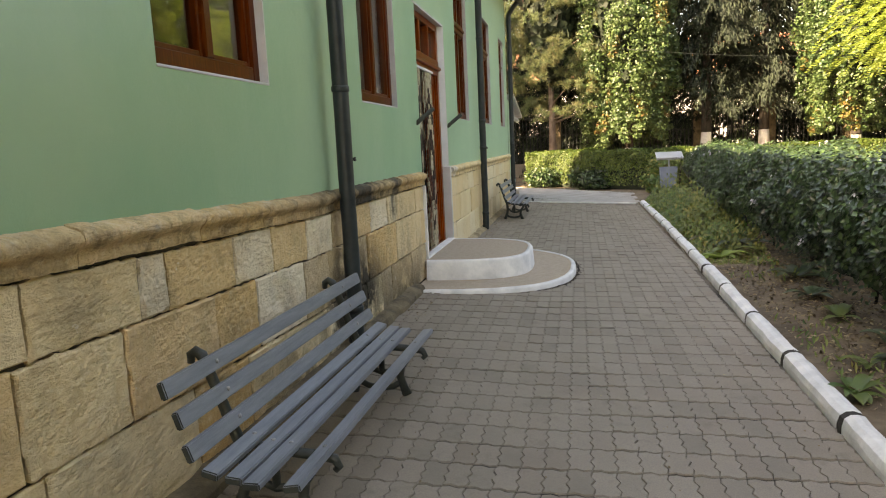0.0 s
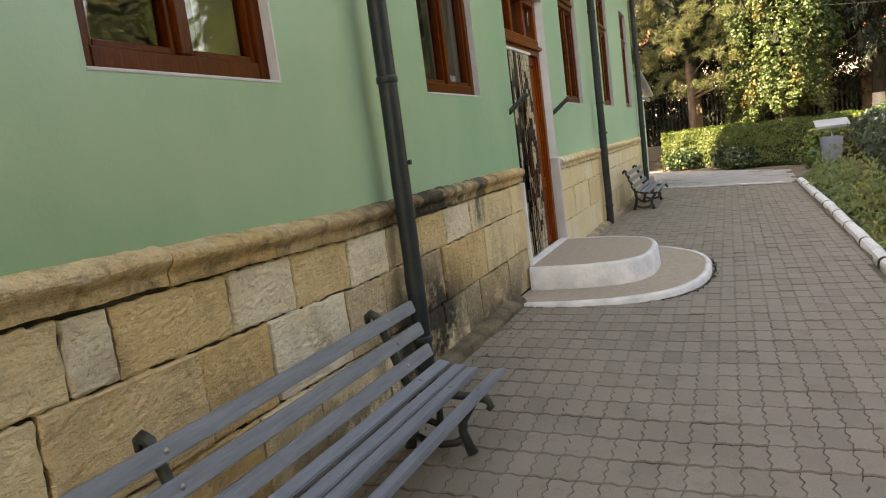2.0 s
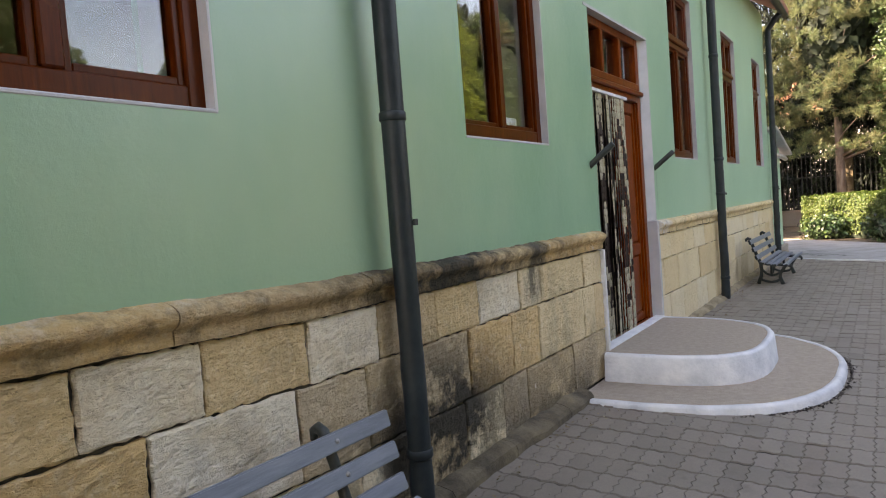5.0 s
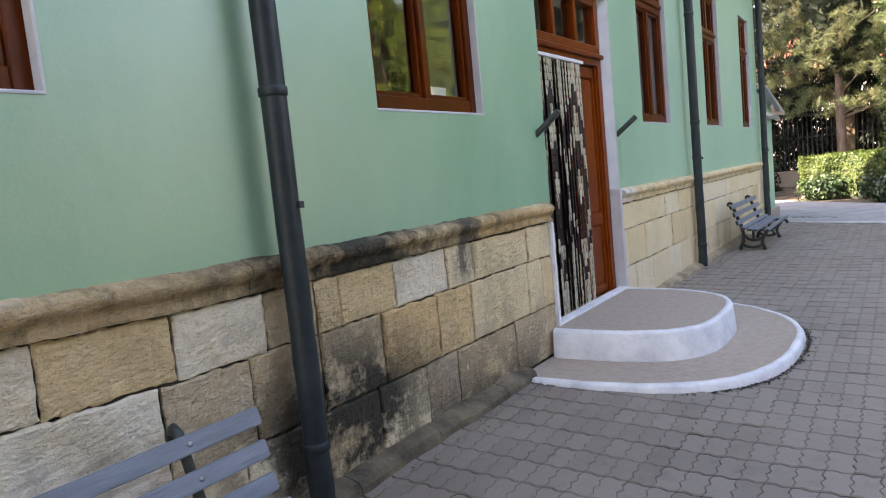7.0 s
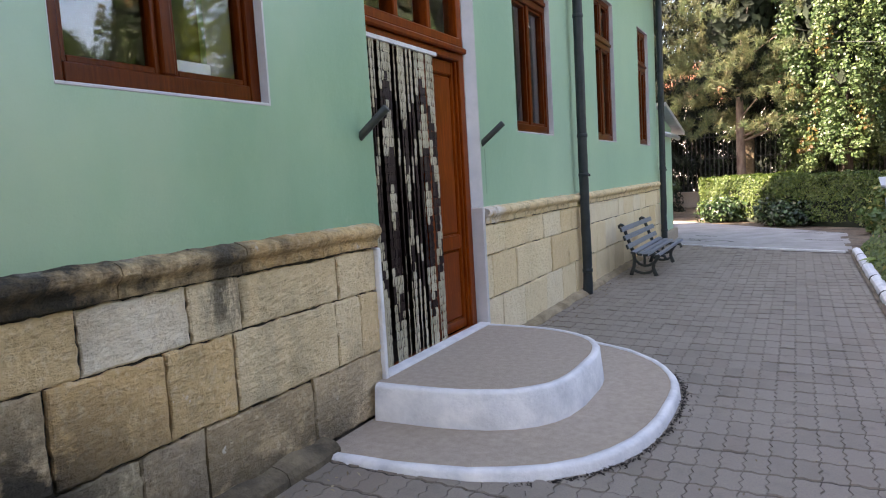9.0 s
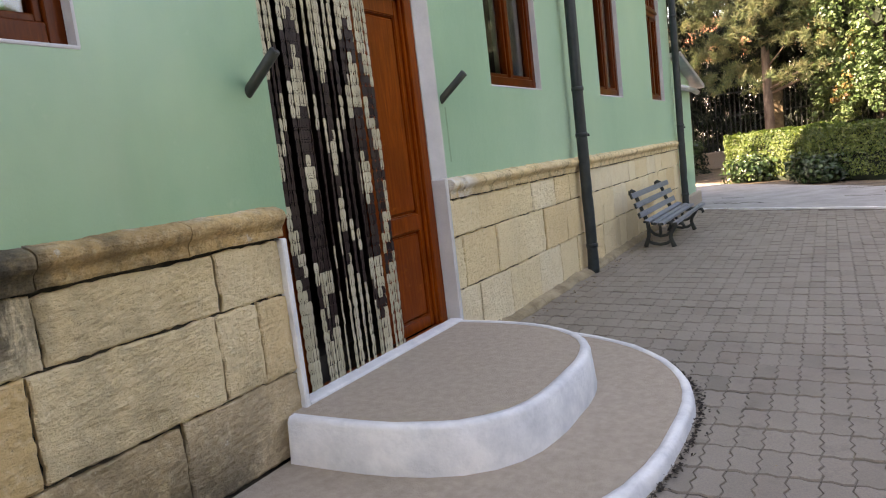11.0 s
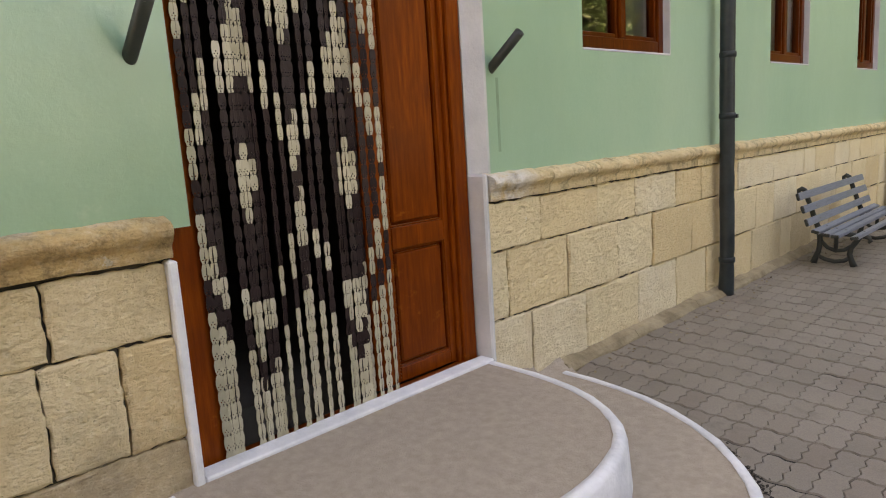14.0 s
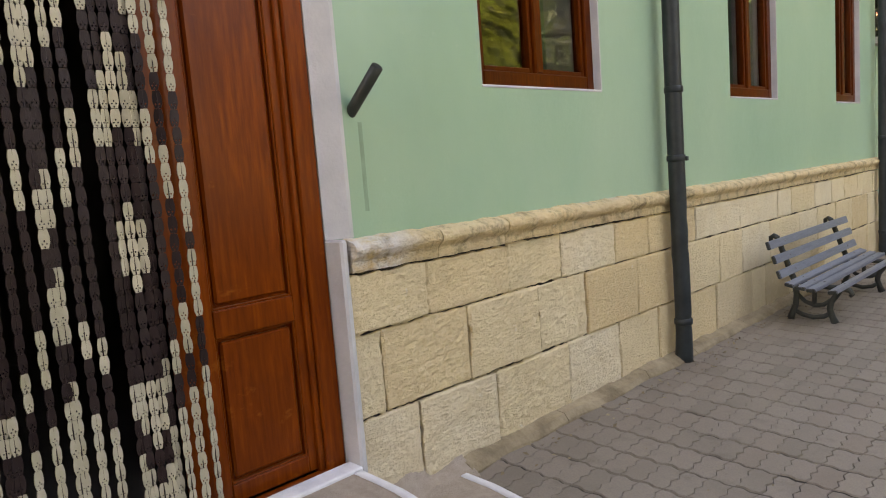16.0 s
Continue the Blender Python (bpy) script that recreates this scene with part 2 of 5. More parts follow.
    h = mix(n, l, 0.62, noise_node(n, l, 34.0, 5, 0.62, None, "World"), noise_node(n, l, 17.0, 4, 0.55, (1, 1, 2.4), "World"))
    h = mix(n, l, 0.35, h, dark_grain)
    bump(n, l, p, h, 1.0, 0.036)


def wood_build(n, l, p, tone=1.0):
    grain = noise_node(n, l, 9.0, 6, 0.65, (6, 6, 0.5), "World")
    worn = noise_node(n, l, 4.0, 5, 0.7, (1, 1, 1.6), "World")
    blotch = noise_node(n, l, 3.0, 4, 0.6, (1, 1, 0.6), "World")
    col = ramp(n, l, grain, ((0.3, (0.095 * tone, 0.014 * tone, 0.002 * tone)), (0.55, (0.165 * tone, 0.029 * tone, 0.003 * tone)), (0.8, (0.23 * tone, 0.050 * tone, 0.005 * tone))))
    col = mix(n, l, ramp(n, l, blotch, ((0.42, (0.4, 0.4, 0.4)), (0.60, (0, 0, 0)))), col, (0.075 * tone, 0.012 * tone, 0.002 * tone))
    col = mix(n, l, ramp(n, l, worn, ((0.64, (0, 0, 0)), (0.76, (0.5, 0.5, 0.5)))), col, (0.34 * tone, 0.105 * tone, 0.018 * tone))
    l.new(col, p.inputs["Base Color"])
    p.inputs["Roughness"].default_value = 0.28
    p.inputs["Specular IOR Level"].default_value = 0.12
    p.inputs["Coat Weight"].default_value, p.inputs["Coat Roughness"].default_value = 0.02, 0.15
    bump(n, l, p, grain, 0.15, 0.004)


def paver_build(n, l, p, island=False):
    base = ramp(n, l, rnd(n, island), ((0.0, (0.168, 0.138, 0.106)), (0.35, (0.212, 0.177, 0.139)), (0.7, (0.24, 0.20, 0.16)), (1.0, (0.195, 0.152, 0.116))))
    worn = noise_node(n, l, 0.9, 6, 0.65, None, "World")
    col = mix(n, l, ramp(n, l, worn, ((0.4, (0, 0, 0)), (0.68, (0.6, 0.6, 0.6)))), base, (0.285, 0.238, 0.186))
    grit = noise_node(n, l, 130.0, 4, 0.7, None, "World")
    col = mix(n, l, ramp(n, l, grit, ((0.3, (0.55, 0.55, 0.55)), (0.6, (0, 0, 0)))), col, (0.12, 0.105, 0.09))
    blot = noise_node(n, l, 5.0, 5, 0.7, None, "World")
    col = mix(n, l, ramp(n, l, blot, ((0.56, (0, 0, 0)), (0.72, (0.5, 0.5, 0.5)))), col, (0.105, 0.082, 0.062))
    l.new(col, p.inputs["Base Color"])
    p.inputs["Roughness"].default_value = 0.62
    bump(n, l, p, mix(n, l, 0.5, grit, noise_node(n, l, 24.0, 5, 0.6, None, "World")), 0.4, 0.006)


def leaf_material(name, stops, through=0.35, rough=0.45):
    def build(n, l, p):
        patch = noise_node(n, l, 1.3, 3, 0.6, None, "World")
        col = ramp(n, l, rnd(n, True), stops)
        col = mix(n, l, ramp(n, l, patch, ((0.35, (0, 0, 0)), (0.7, (0.5, 0.5, 0.5)))), col, stops[-1][1])
        l.new(col, p.inputs["Base Color"])
        p.inputs["Roughness"].default_value = rough
        t = n.new("ShaderNodeBsdfTranslucent")
        l.new(col, t.inputs["Color"])
        m = n.new("ShaderNodeMixShader")
        m.inputs[0].default_value = through
        l.new(p.outputs[0], m.inputs[1])
        l.new(t.outputs[0], m.inputs[2])
        l.new(m.outputs[0], n["Material Output"].inputs["Surface"])
    return material(name, build)


def glass_build(n, l, p):
    p.inputs["Base Color"].default_value = (0.93, 0.96, 0.95, 1)
    p.inputs["Roughness"].default_value = 0.0
    p.inputs["Transmission Weight"].default_value = 1.0
    p.inputs["IOR"].default_value = 1.55
    bump(n, l, p, noise_node(n, l, 2.5, 2, 0.5, None, "World"), 0.12, 0.01)


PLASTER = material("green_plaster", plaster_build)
STONE_GOLD, STONE_BUFF, STONE_PALE, STONE_BROWN = (material(m + "_sandstone", lambda n, l, p, t=t: sandstone_build(n, l, p, t)) for m, t in (("golden", GOLD_TONES), ("buff", BUFF_TONES), ("pale", PALE_TONES), ("brown", BROWN_TONES)))
CAPSTONE = material("weathered_sandstone", lambda n, l, p: sandstone_build(n, l, p, GOLD_TONES, True))
WOOD = material("varnished_wood", lambda n, l, p: wood_build(n, l, p, 0.75))
DOORWOOD = material("red_varnished_wood", lambda n, l, p: wood_build(n, l, p, 1.45))
PAVER = material("paver", paver_build)
PAVER_FAR = material("paver_field", lambda n, l, p: paver_build(n, l, p, True))
GLASS = material("window_glass", glass_build)
MORTAR = paint("mortar", (0.022, 0.019, 0.015), (0.10, 0.084, 0.06), 0.95, 7, 90, 0.6)
JOINT = paint("joint_sand", (0.018, 0.015, 0.012), (0.165, 0.136, 0.105), 0.95, 0.9, 120, 0.5, spread=(0.40, 0.60))
WHITE = paint("white_limewash", (0.50, 0.52, 0.535), (0.73, 0.735, 0.73), 0.75, 5, 40, 0.6, spread=(0.30, 0.62))
REVEAL = paint("pale_grey_paint", (0.46, 0.47, 0.475), (0.58, 0.575, 0.57), 0.75, 4, 50, 0.25)
CONCRETE = paint("worn_cement", (0.35, 0.282, 0.218), (0.44, 0.36, 0.285), 0.85, 22, 130, 0.9)
PADMAT = paint("pale_concrete", (0.24, 0.228, 0.21), (0.36, 0.343, 0.318), 0.85, 2.2, 70, 0.4)
PIPE = paint("grey_green_pipe_paint", (0.013, 0.020, 0.023), (0.030, 0.041, 0.045), 0.46, 5, 30, 0.15)
PIPE.node_tree.nodes["Principled BSDF"].inputs["Specular IOR Level"].default_value = 0.3
SLAT = paint("grey_bench_paint", (0.135, 0.156, 0.190), (0.205, 0.230, 0.268), 0.38, 8, 18, 0.2, stretch=(6, 0.6, 6))
IRON = paint("dark_cast_iron", (0.012, 0.018, 0.017), (0.03, 0.038, 0.036), 0.5, 12, 60, 0.3)
STEEL = paint("bolt_steel", (0.22, 0.22, 0.22), (0.4, 0.4, 0.4), 0.4, 12, 60, 0.2, 0.7)
STUB = paint("green_black_tube", (0.018, 0.026, 0.022), (0.035, 0.046, 0.04), 0.45, 8, 50, 0.2)
CREAM = paint("cream_plastic", (0.39, 0.345, 0.235), (0.55, 0.50, 0.375), 0.4, 5, 90, 0.1)
BROWN = paint("brown_plastic", (0.020, 0.011, 0.011), (0.036, 0.021, 0.020), 0.5, 5, 90, 0.1)
for m in (CREAM, BROWN):
    m.node_tree.nodes["Principled BSDF"].inputs["Specular IOR Level"].default_value = 0.2
SOIL = paint("dry_soil", (0.06, 0.044, 0.030), (0.20, 0.15, 0.10), 0.97, 2.6, 45, 1.0)
# Low albedo puts the dimness of the rooms into the paint.
ROOM_SHADE = paint("dimmed_interior", (0.07, 0.065, 0.055), (0.11, 0.10, 0.088), 0.9, 1.5, 30, 0.1)
DIRTY = paint("dirty_cement", (0.05, 0.04, 0.026), (0.24, 0.185, 0.115), 0.95, 3.5, 60, 0.8)
SANDY = paint("sandy_cement", (0.20, 0.15, 0.09), (0.44, 0.35, 0.225), 0.95, 4.5, 60, 0.8)
TAR = paint("dark_joint_cement", (0.018, 0.016, 0.014), (0.04, 0.036, 0.032), 0.9, 9, 60, 0.5)
PAPER = paint("white_paper", (0.76, 0.77, 0.8), (0.82, 0.82, 0.84), 0.8, 3, 30, 0.05)
ROOFTILE = paint("roof_tile", (0.22, 0.09, 0.05), (0.33, 0.15, 0.09), 0.85, 2, 30, 0.5)
TIN = paint("grey_tin", (0.33, 0.35, 0.37), (0.48, 0.50, 0.51), 0.4, 3, 40, 0.15, 0.5)
BINBLUE = paint("blue_grey_enamel", (0.13, 0.17, 0.23), (0.19, 0.23, 0.30), 0.45, 4, 40, 0.15)
BARK = paint("bark", (0.016, 0.013, 0.011), (0.052, 0.042, 0.034), 0.95, 9, 30, 0.9, stretch=(1, 1, 0.25))
PINEBARK = paint("pine_bark", (0.11, 0.078, 0.062), (0.22, 0.17, 0.14), 0.95, 7, 25, 0.9, stretch=(1, 1, 0.35))
LIME = paint("limewashed_bark", (0.58, 0.56, 0.53), (0.76, 0.75, 0.72), 0.9, 9, 30, 0.8)
HOUSEWALL = paint("pale_render", (0.62, 0.60, 0.56), (0.72, 0.70, 0.66), 0.9, 1.2, 20, 0.3)
LEAF_HEDGE = leaf_material("hedge_leaf", ((0.0, (0.005, 0.016, 0.007)), (0.5, (0.011, 0.032, 0.012)), (0.85, (0.026, 0.064, 0.021)), (1.0, (0.075, 0.13, 0.045))), 0.12, 0.30)
LEAF_BOX = leaf_material("clipped_hedge_leaf", ((0.0, (0.020, 0.056, 0.013)), (0.5, (0.045, 0.100, 0.020)), (1.0, (0.11, 0.155, 0.028))), 0.35)
LEAF_LIME = leaf_material("broad_leaf", ((0.0, (0.016, 0.048, 0.018)), (0.5, (0.038, 0.088, 0.030)), (0.9, (0.074, 0.132, 0.044)), (1.0, (0.11, 0.15, 0.052))), 0.25)
LEAF_GOLD = leaf_material("turning_leaf", ((0.0, (0.075, 0.095, 0.022)), (0.6, (0.11, 0.10, 0.025)), (1.0, (0.14, 0.07, 0.025))), 0.2)
# Shade among needles and inside hedges is put into this near-black colour.
LEAF_SHADE = leaf_material("shaded_foliage", ((0.0, (0.004, 0.009, 0.005)), (0.6, (0.009, 0.019, 0.010)), (1.0, (0.020, 0.036, 0.016))), 0.05, 0.8)
LEAF_PINE = leaf_material("pine_needle", ((0.0, (0.034, 0.068, 0.028)), (0.5, (0.080, 0.128, 0.050)), (0.94, (0.135, 0.18, 0.070)), (1.0, (0.14, 0.09, 0.045))), 0.25, 0.6)
LEAF_YELLOW = leaf_material("yellow_green_leaf", ((0.0, (0.13, 0.22, 0.045)), (0.5, (0.22, 0.31, 0.065)), (1.0, (0.33, 0.40, 0.10))), 0.45)
LEAF_WEED = leaf_material("weed_leaf", ((0.0, (0.03, 0.085, 0.022)), (0.5, (0.065, 0.15, 0.036)), (0.86, (0.13, 0.20, 0.05)), (1.0, (0.30, 0.26, 0.07))), 0.35)
PETAL = leaf_material("pale_petal", ((0.0, (0.62, 0.60, 0.66)), (0.7, (0.72, 0.70, 0.74)), (1.0, (0.48, 0.36, 0.58))), 0.3)
DRYLEAF = leaf_material("dry_leaf", ((0.0, (0.10, 0.066, 0.035)), (0.6, (0.22, 0.155, 0.085)), (1.0, (0.36, 0.30, 0.19))), 0.1, 0.8)

# ---- building helpers ----
ORIGIN = {}


def thing(name, at, label="", category="", group="", kind=""):
    ob = new(name)
    ob.location = at
    ob.empty_display_size = 0.1
    ORIGIN[ob.name] = Vector(at)
    return tagged(ob, label, category, group, kind)


def link_mesh(name, me, mats, parent=None, label=""):
    for m in mats if isinstance(mats, (list, tuple)) else [mats]:
        me.materials.append(m)
    ob = new(name, me)
    if parent:
        ob.parent = parent
        ob.matrix_parent_inverse = Matrix.Translation(-ORIGIN.get(parent.name, Vector((0, 0, 0))))
    return tagged(ob, label)


def part(name, bm, mats, parent=None, label="", smooth=False):
    me = bpy.data.meshes.new(name)
    bmesh.ops.recalc_face_normals(bm, faces=bm.faces)
    if smooth:
        for f in bm.faces:
            f.smooth = True
    bm.to_mesh(me)
    bm.free()
    return link_mesh(name, me, mats, parent, label)


def structure(name, bm, mats, label="", category=""):
    return tagged(part(name, bm, mats), label, category, "", "structure")


def box(bm, x0, x1, y0, y1, z0, z1, bev=0.0, seg=1):
    made = bmesh.ops.create_cube(bm, size=1.0)["verts"]
    for v in made:
        v.co = Vector(((x0 + x1) / 2 + v.co.x * (x1 - x0), (y0 + y1) / 2 + v.co.y * (y1 - y0), (z0 + z1) / 2 + v.co.z * (z1 - z0)))
    if bev:
        edges = list({e for v in made for e in v.link_edges})
        bmesh.ops.bevel(bm, geom=edges, offset=bev, segments=seg, affect="EDGES")


def boxes(*rows, bev=0.0):
    bm = bmesh.new()
    for r in rows:
        box(bm, *r, bev=bev)
    return bm


def tube(bm, pts, radii, seg=14, closed=True):
    pts = [Vector(p) for p in pts]
    radii = radii if isinstance(radii, (list, tuple)) else [radii] * len(pts)
    rings, side = [], None
    for i, p in enumerate(pts):
        d = (pts[min(i + 1, len(pts) - 1)] - pts[max(i - 1, 0)]).normalized()
        if side is None:
            side = d.orthogonal().normalized()
        side = (side - d * side.dot(d)).normalized()
        up = d.cross(side)
        rings.append([bm.verts.new(p + (side * math.cos(2 * math.pi * k / seg) + up * math.sin(2 * math.pi * k / seg)) * radii[i]) for k in range(seg)])
    for a, b in zip(rings, rings[1:]):
        for k in range(seg):
            bm.faces.new((a[k], a[(k + 1) % seg], b[(k + 1) % seg], b[k])).smooth = True
    if closed:
        bm.faces.new(rings[0][::-1])
        bm.faces.new(rings[-1])


def extrude_y(bm, profile, y0, y1, cuts=1, wobble=0.0):
    rings = []
    for c in range(cuts + 1):
        y = y0 + (y1 - y0) * c / cuts
        rings.append([bm.verts.new((x + wobble * noise.noise((x * 9, y * 5, z * 9)), y, z + wobble * noise.noise((z * 8, y * 5 + 7, x * 8)))) for x, z in profile])
    k = len(profile)
    for a, b in zip(rings, rings[1:]):
        for i in range(k):
            bm.faces.new((a[i], a[(i + 1) % k], b[(i + 1) % k], b[i]))
    bm.faces.new(rings[0])
    bm.faces.new(rings[-1][::-1])


def plate(bm, outline, z0, z1, bev=0.0):
    lo = [bm.verts.new((x, y, z0)) for x, y in outline]
    hi = [bm.verts.new((x, y, z1)) for x, y in outline]
    k = len(outline)
    for i in range(k):
        bm.faces.new((lo[i], lo[(i + 1) % k], hi[(i + 1) % k], hi[i]))
    bm.faces.new(lo[::-1])
    top = bm.faces.new(hi)
    if bev:
        bmesh.ops.bevel(bm, geom=list(top.edges), offset=bev, segments=2, affect="EDGES")


def raw_mesh(name, verts, faces, mats, parent=None, label=""):
    me = bpy.data.meshes.new(name)
    verts = np.asarray(verts, dtype=np.float32)
    faces = np.asarray(faces, dtype=np.int32)
    me.vertices.add(len(verts))
    me.vertices.foreach_set("co", verts.ravel())
    k = faces.shape[1]
    me.loops.add(faces.size)
    me.loops.foreach_set("vertex_index", faces.ravel())
    me.polygons.add(len(faces))
    me.polygons.foreach_set("loop_start", np.arange(0, faces.size, k, dtype=np.int32))
    me.update(calc_edges=True)
    me.validate()
    return link_mesh(name, me, mats, parent, label)


def leaves(name, pos, facing, size, mats, parent=None, label="", slim=0.62, seed=0, along=None, fold=0.25):
    """Folded pointed leaves: four triangles each, loose from one another."""
    r = np.random.default_rng(seed)
    pos, facing = np.asarray(pos, float), np.asarray(facing, float)
    k = len(pos)
    nrm = facing + r.normal(0, 0.35, (k, 3))
    nrm /= np.linalg.norm(nrm, axis=1, keepdims=True) + 1e-9
    lead = r.normal(0, 1, (k, 3)) if along is None else np.asarray(along, float) + r.normal(0, 0.25, (k, 3))
    tip = lead - nrm * (lead * nrm).sum(1, keepdims=True)
    tip /= np.linalg.norm(tip, axis=1, keepdims=True) + 1e-9
    side = np.cross(nrm, tip)
    s = (np.asarray(size) * r.uniform(0.7, 1.3, k))[:, None]
    a = pos - tip * s * 0.5
    b = pos + tip * s * 0.5
    m = pos - tip * s * 0.08 - nrm * s * fold * 0.3
    c = pos + side * s * slim * 0.5 + nrm * s * fold * 0.3
    d = pos - side * s * slim * 0.5 + nrm * s * fold * 0.3
    verts = np.stack((a, b, c, d, m), 1).reshape(-1, 3)
    o = (np.arange(k) * 5)[:, None]
    tris = np.stack((o + [0, 2, 4], o + [4, 2, 1], o + [0, 4, 3], o + [4, 1, 3]), 1).reshape(-1, 3)
    return raw_mesh(name, verts, tris, mats, parent, label)

# ---- the large structure ----
WALL_X, STONE_X = -1.80, -1.775          # plaster face and stone face
END_Y, START_Y = 17.75, -4.0             # the building's long wall
SILL, HEAD, EAVE = 1.92, 3.88, 4.95
CAP0, CAP1 = 1.10, 1.235
DOOR = (7.85, 9.47, 0.29, 3.08)            # opening in the stone; wider in the plaster
PLASTER_DOOR = (7.94, 9.56, 0.29, 3.08)
WINDOWS = [(3.09, 4.16), (5.885, 7.015), (10.455, 11.55), (13.44, 14.47), (16.18, 17.08)]


def wall_blocks(bm, x0, x1, openings, z0, z1):
    """A wall along y, cut through by (y0, y1, z0, z1) openings."""
    y = START_Y
    for a, b, lo, hi in sorted(openings):
        box(bm, x0, x1, y, a, z0, z1)
        if lo > z0:
            box(bm, x0, x1, a, b, z0, min(lo, z1))
        if hi < z1:
            box(bm, x0, x1, a, b, max(hi, z0), z1)
        y = b
    box(bm, x0, x1, y, END_Y, z0, z1)


bm = bmesh.new()
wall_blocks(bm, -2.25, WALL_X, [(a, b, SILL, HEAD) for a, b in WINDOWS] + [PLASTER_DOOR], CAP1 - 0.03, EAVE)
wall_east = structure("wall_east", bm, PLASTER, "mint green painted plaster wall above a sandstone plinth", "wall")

bm = bmesh.new()
wall_blocks(bm, -2.25, WALL_X + 0.005, [(DOOR[0], DOOR[1], -0.3, 2.0)], -0.3, CAP1 - 0.03)
wall_plinth = structure("wall_plinth", bm, MORTAR, "weathered yellow sandstone block plinth with dark joints", "plinth")

bm = boxes((-9.5, -2.25, END_Y - 0.45, END_Y, -0.3, EAVE), (-9.5, -2.25, START_Y, START_Y + 0.45, -0.3, EAVE), (-9.5, -9.05, START_Y + 0.45, END_Y - 0.45, -0.3, EAVE))
structure("wall_far_sides", bm, PLASTER, "green plaster walls closing the long house", "wall")
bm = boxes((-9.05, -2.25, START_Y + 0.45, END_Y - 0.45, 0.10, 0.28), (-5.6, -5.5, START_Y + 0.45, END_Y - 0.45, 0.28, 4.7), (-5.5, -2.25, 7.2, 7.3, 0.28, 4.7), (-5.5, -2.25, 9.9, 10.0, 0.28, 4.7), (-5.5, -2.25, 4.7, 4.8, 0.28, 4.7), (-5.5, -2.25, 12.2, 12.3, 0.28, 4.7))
structure("inner_walls", bm, ROOM_SHADE, "rooms behind the windows, dimness put into their paint colour", "wall")
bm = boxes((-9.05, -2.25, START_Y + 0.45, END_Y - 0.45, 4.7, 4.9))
structure("ceiling", bm, ROOM_SHADE, "ceiling inside the house, dimness put into its colour", "ceiling")
bm = bmesh.new()
extrude_y(bm, ((-1.35, 4.93), (-5.65, 7.7), (-9.95, 4.93), (-9.95, 5.05), (-5.65, 7.85), (-1.35, 5.05)), START_Y - 0.3, END_Y + 0.35)
structure("roof", bm, ROOFTILE, "red tiled pitched roof over the long green house", "roof")
bm = bmesh.new()
tube(bm, [(-1.42, START_Y, 4.93), (-1.42, END_Y + 0.3, 4.93)], 0.07, 12)
structure("gutter", bm, PIPE, "dark painted half round eaves gutter", "gutter")

# low annex that continues the wall line
annex = thing("annex", (-3.4, 18.6, 0), "low pale green lean-to annex with a sloping roof", "annex", "", "structure")
bm = bmesh.new()
rings = [[bm.verts.new((x, y, z)) for x, z in ((-5.0, 0), (-1.79, 0), (-1.79, h), (-5.0, h))] for y, h in ((END_Y, 2.62), (19.35, 2.32))]
for i in range(4):
    bm.faces.new((rings[0][i], rings[0][(i + 1) % 4], rings[1][(i + 1) % 4], rings[1][i]))
bm.faces.new(rings[0]), bm.faces.new(rings[1])
part("annex_wall", bm, PLASTER, annex)
part("annex_plinth", boxes((-1.79, -1.70, END_Y, 19.40, -0.1, 0.24), bev=0.02), CONCRETE, annex, "grey cement skirting")
bm = bmesh.new()
rings = [[bm.verts.new((x, y, z)) for x, z in ((-5.1, h), (-1.62, h), (-1.62, h + 0.07), (-5.1, h + 0.07))] for y, h in ((END_Y, 2.66), (20.1, 2.21))]
for i in range(4):
    bm.faces.new((rings[0][i], rings[0][(i + 1) % 4], rings[1][(i + 1) % 4], rings[1][i]))
bm.faces.new(rings[0]), bm.faces.new(rings[1])
part("annex_roof", bm, TIN, annex, "pale tin roof edge")
bm = bmesh.new()
tube(bm, [(-1.74, 18.0, 2.17), (-1.74, 19.55, 2.16), (-1.74, 19.95, 2.13)], 0.05, 10)
part("annex_gutter", bm, TIN, annex, "pale tin gutter pipe")

# ground
bm = bmesh.new()
bmesh.ops.create_grid(bm, x_segments=60, y_segments=60, size=150)
for v in bm.verts:
    v.co.z = -0.045
tagged(part("ground", bm, SOIL), "bare brown soil with dry litter", "ground", "", "structure")

# garden bed, uneven
bm = bmesh.new()
bmesh.ops.create_grid(bm, x_segments=60, y_segments=190, size=0.5)
for v in bm.verts:
    x, y = 1.26 + (v.co.x + 0.5) * 3.47, -3 + (v.co.y + 0.5) * 22.0
    v.co = Vector((x, y, 0.02 + 0.035 * noise.noise((x * 2.3, y * 2.3, 0)) + 0.018 * noise.noise((x * 9, y * 9, 3))))
tagged(part("flower_bed", bm, SOIL, smooth=True), "dry crumbly brown soil of the garden bed", "soil", "", "structure")

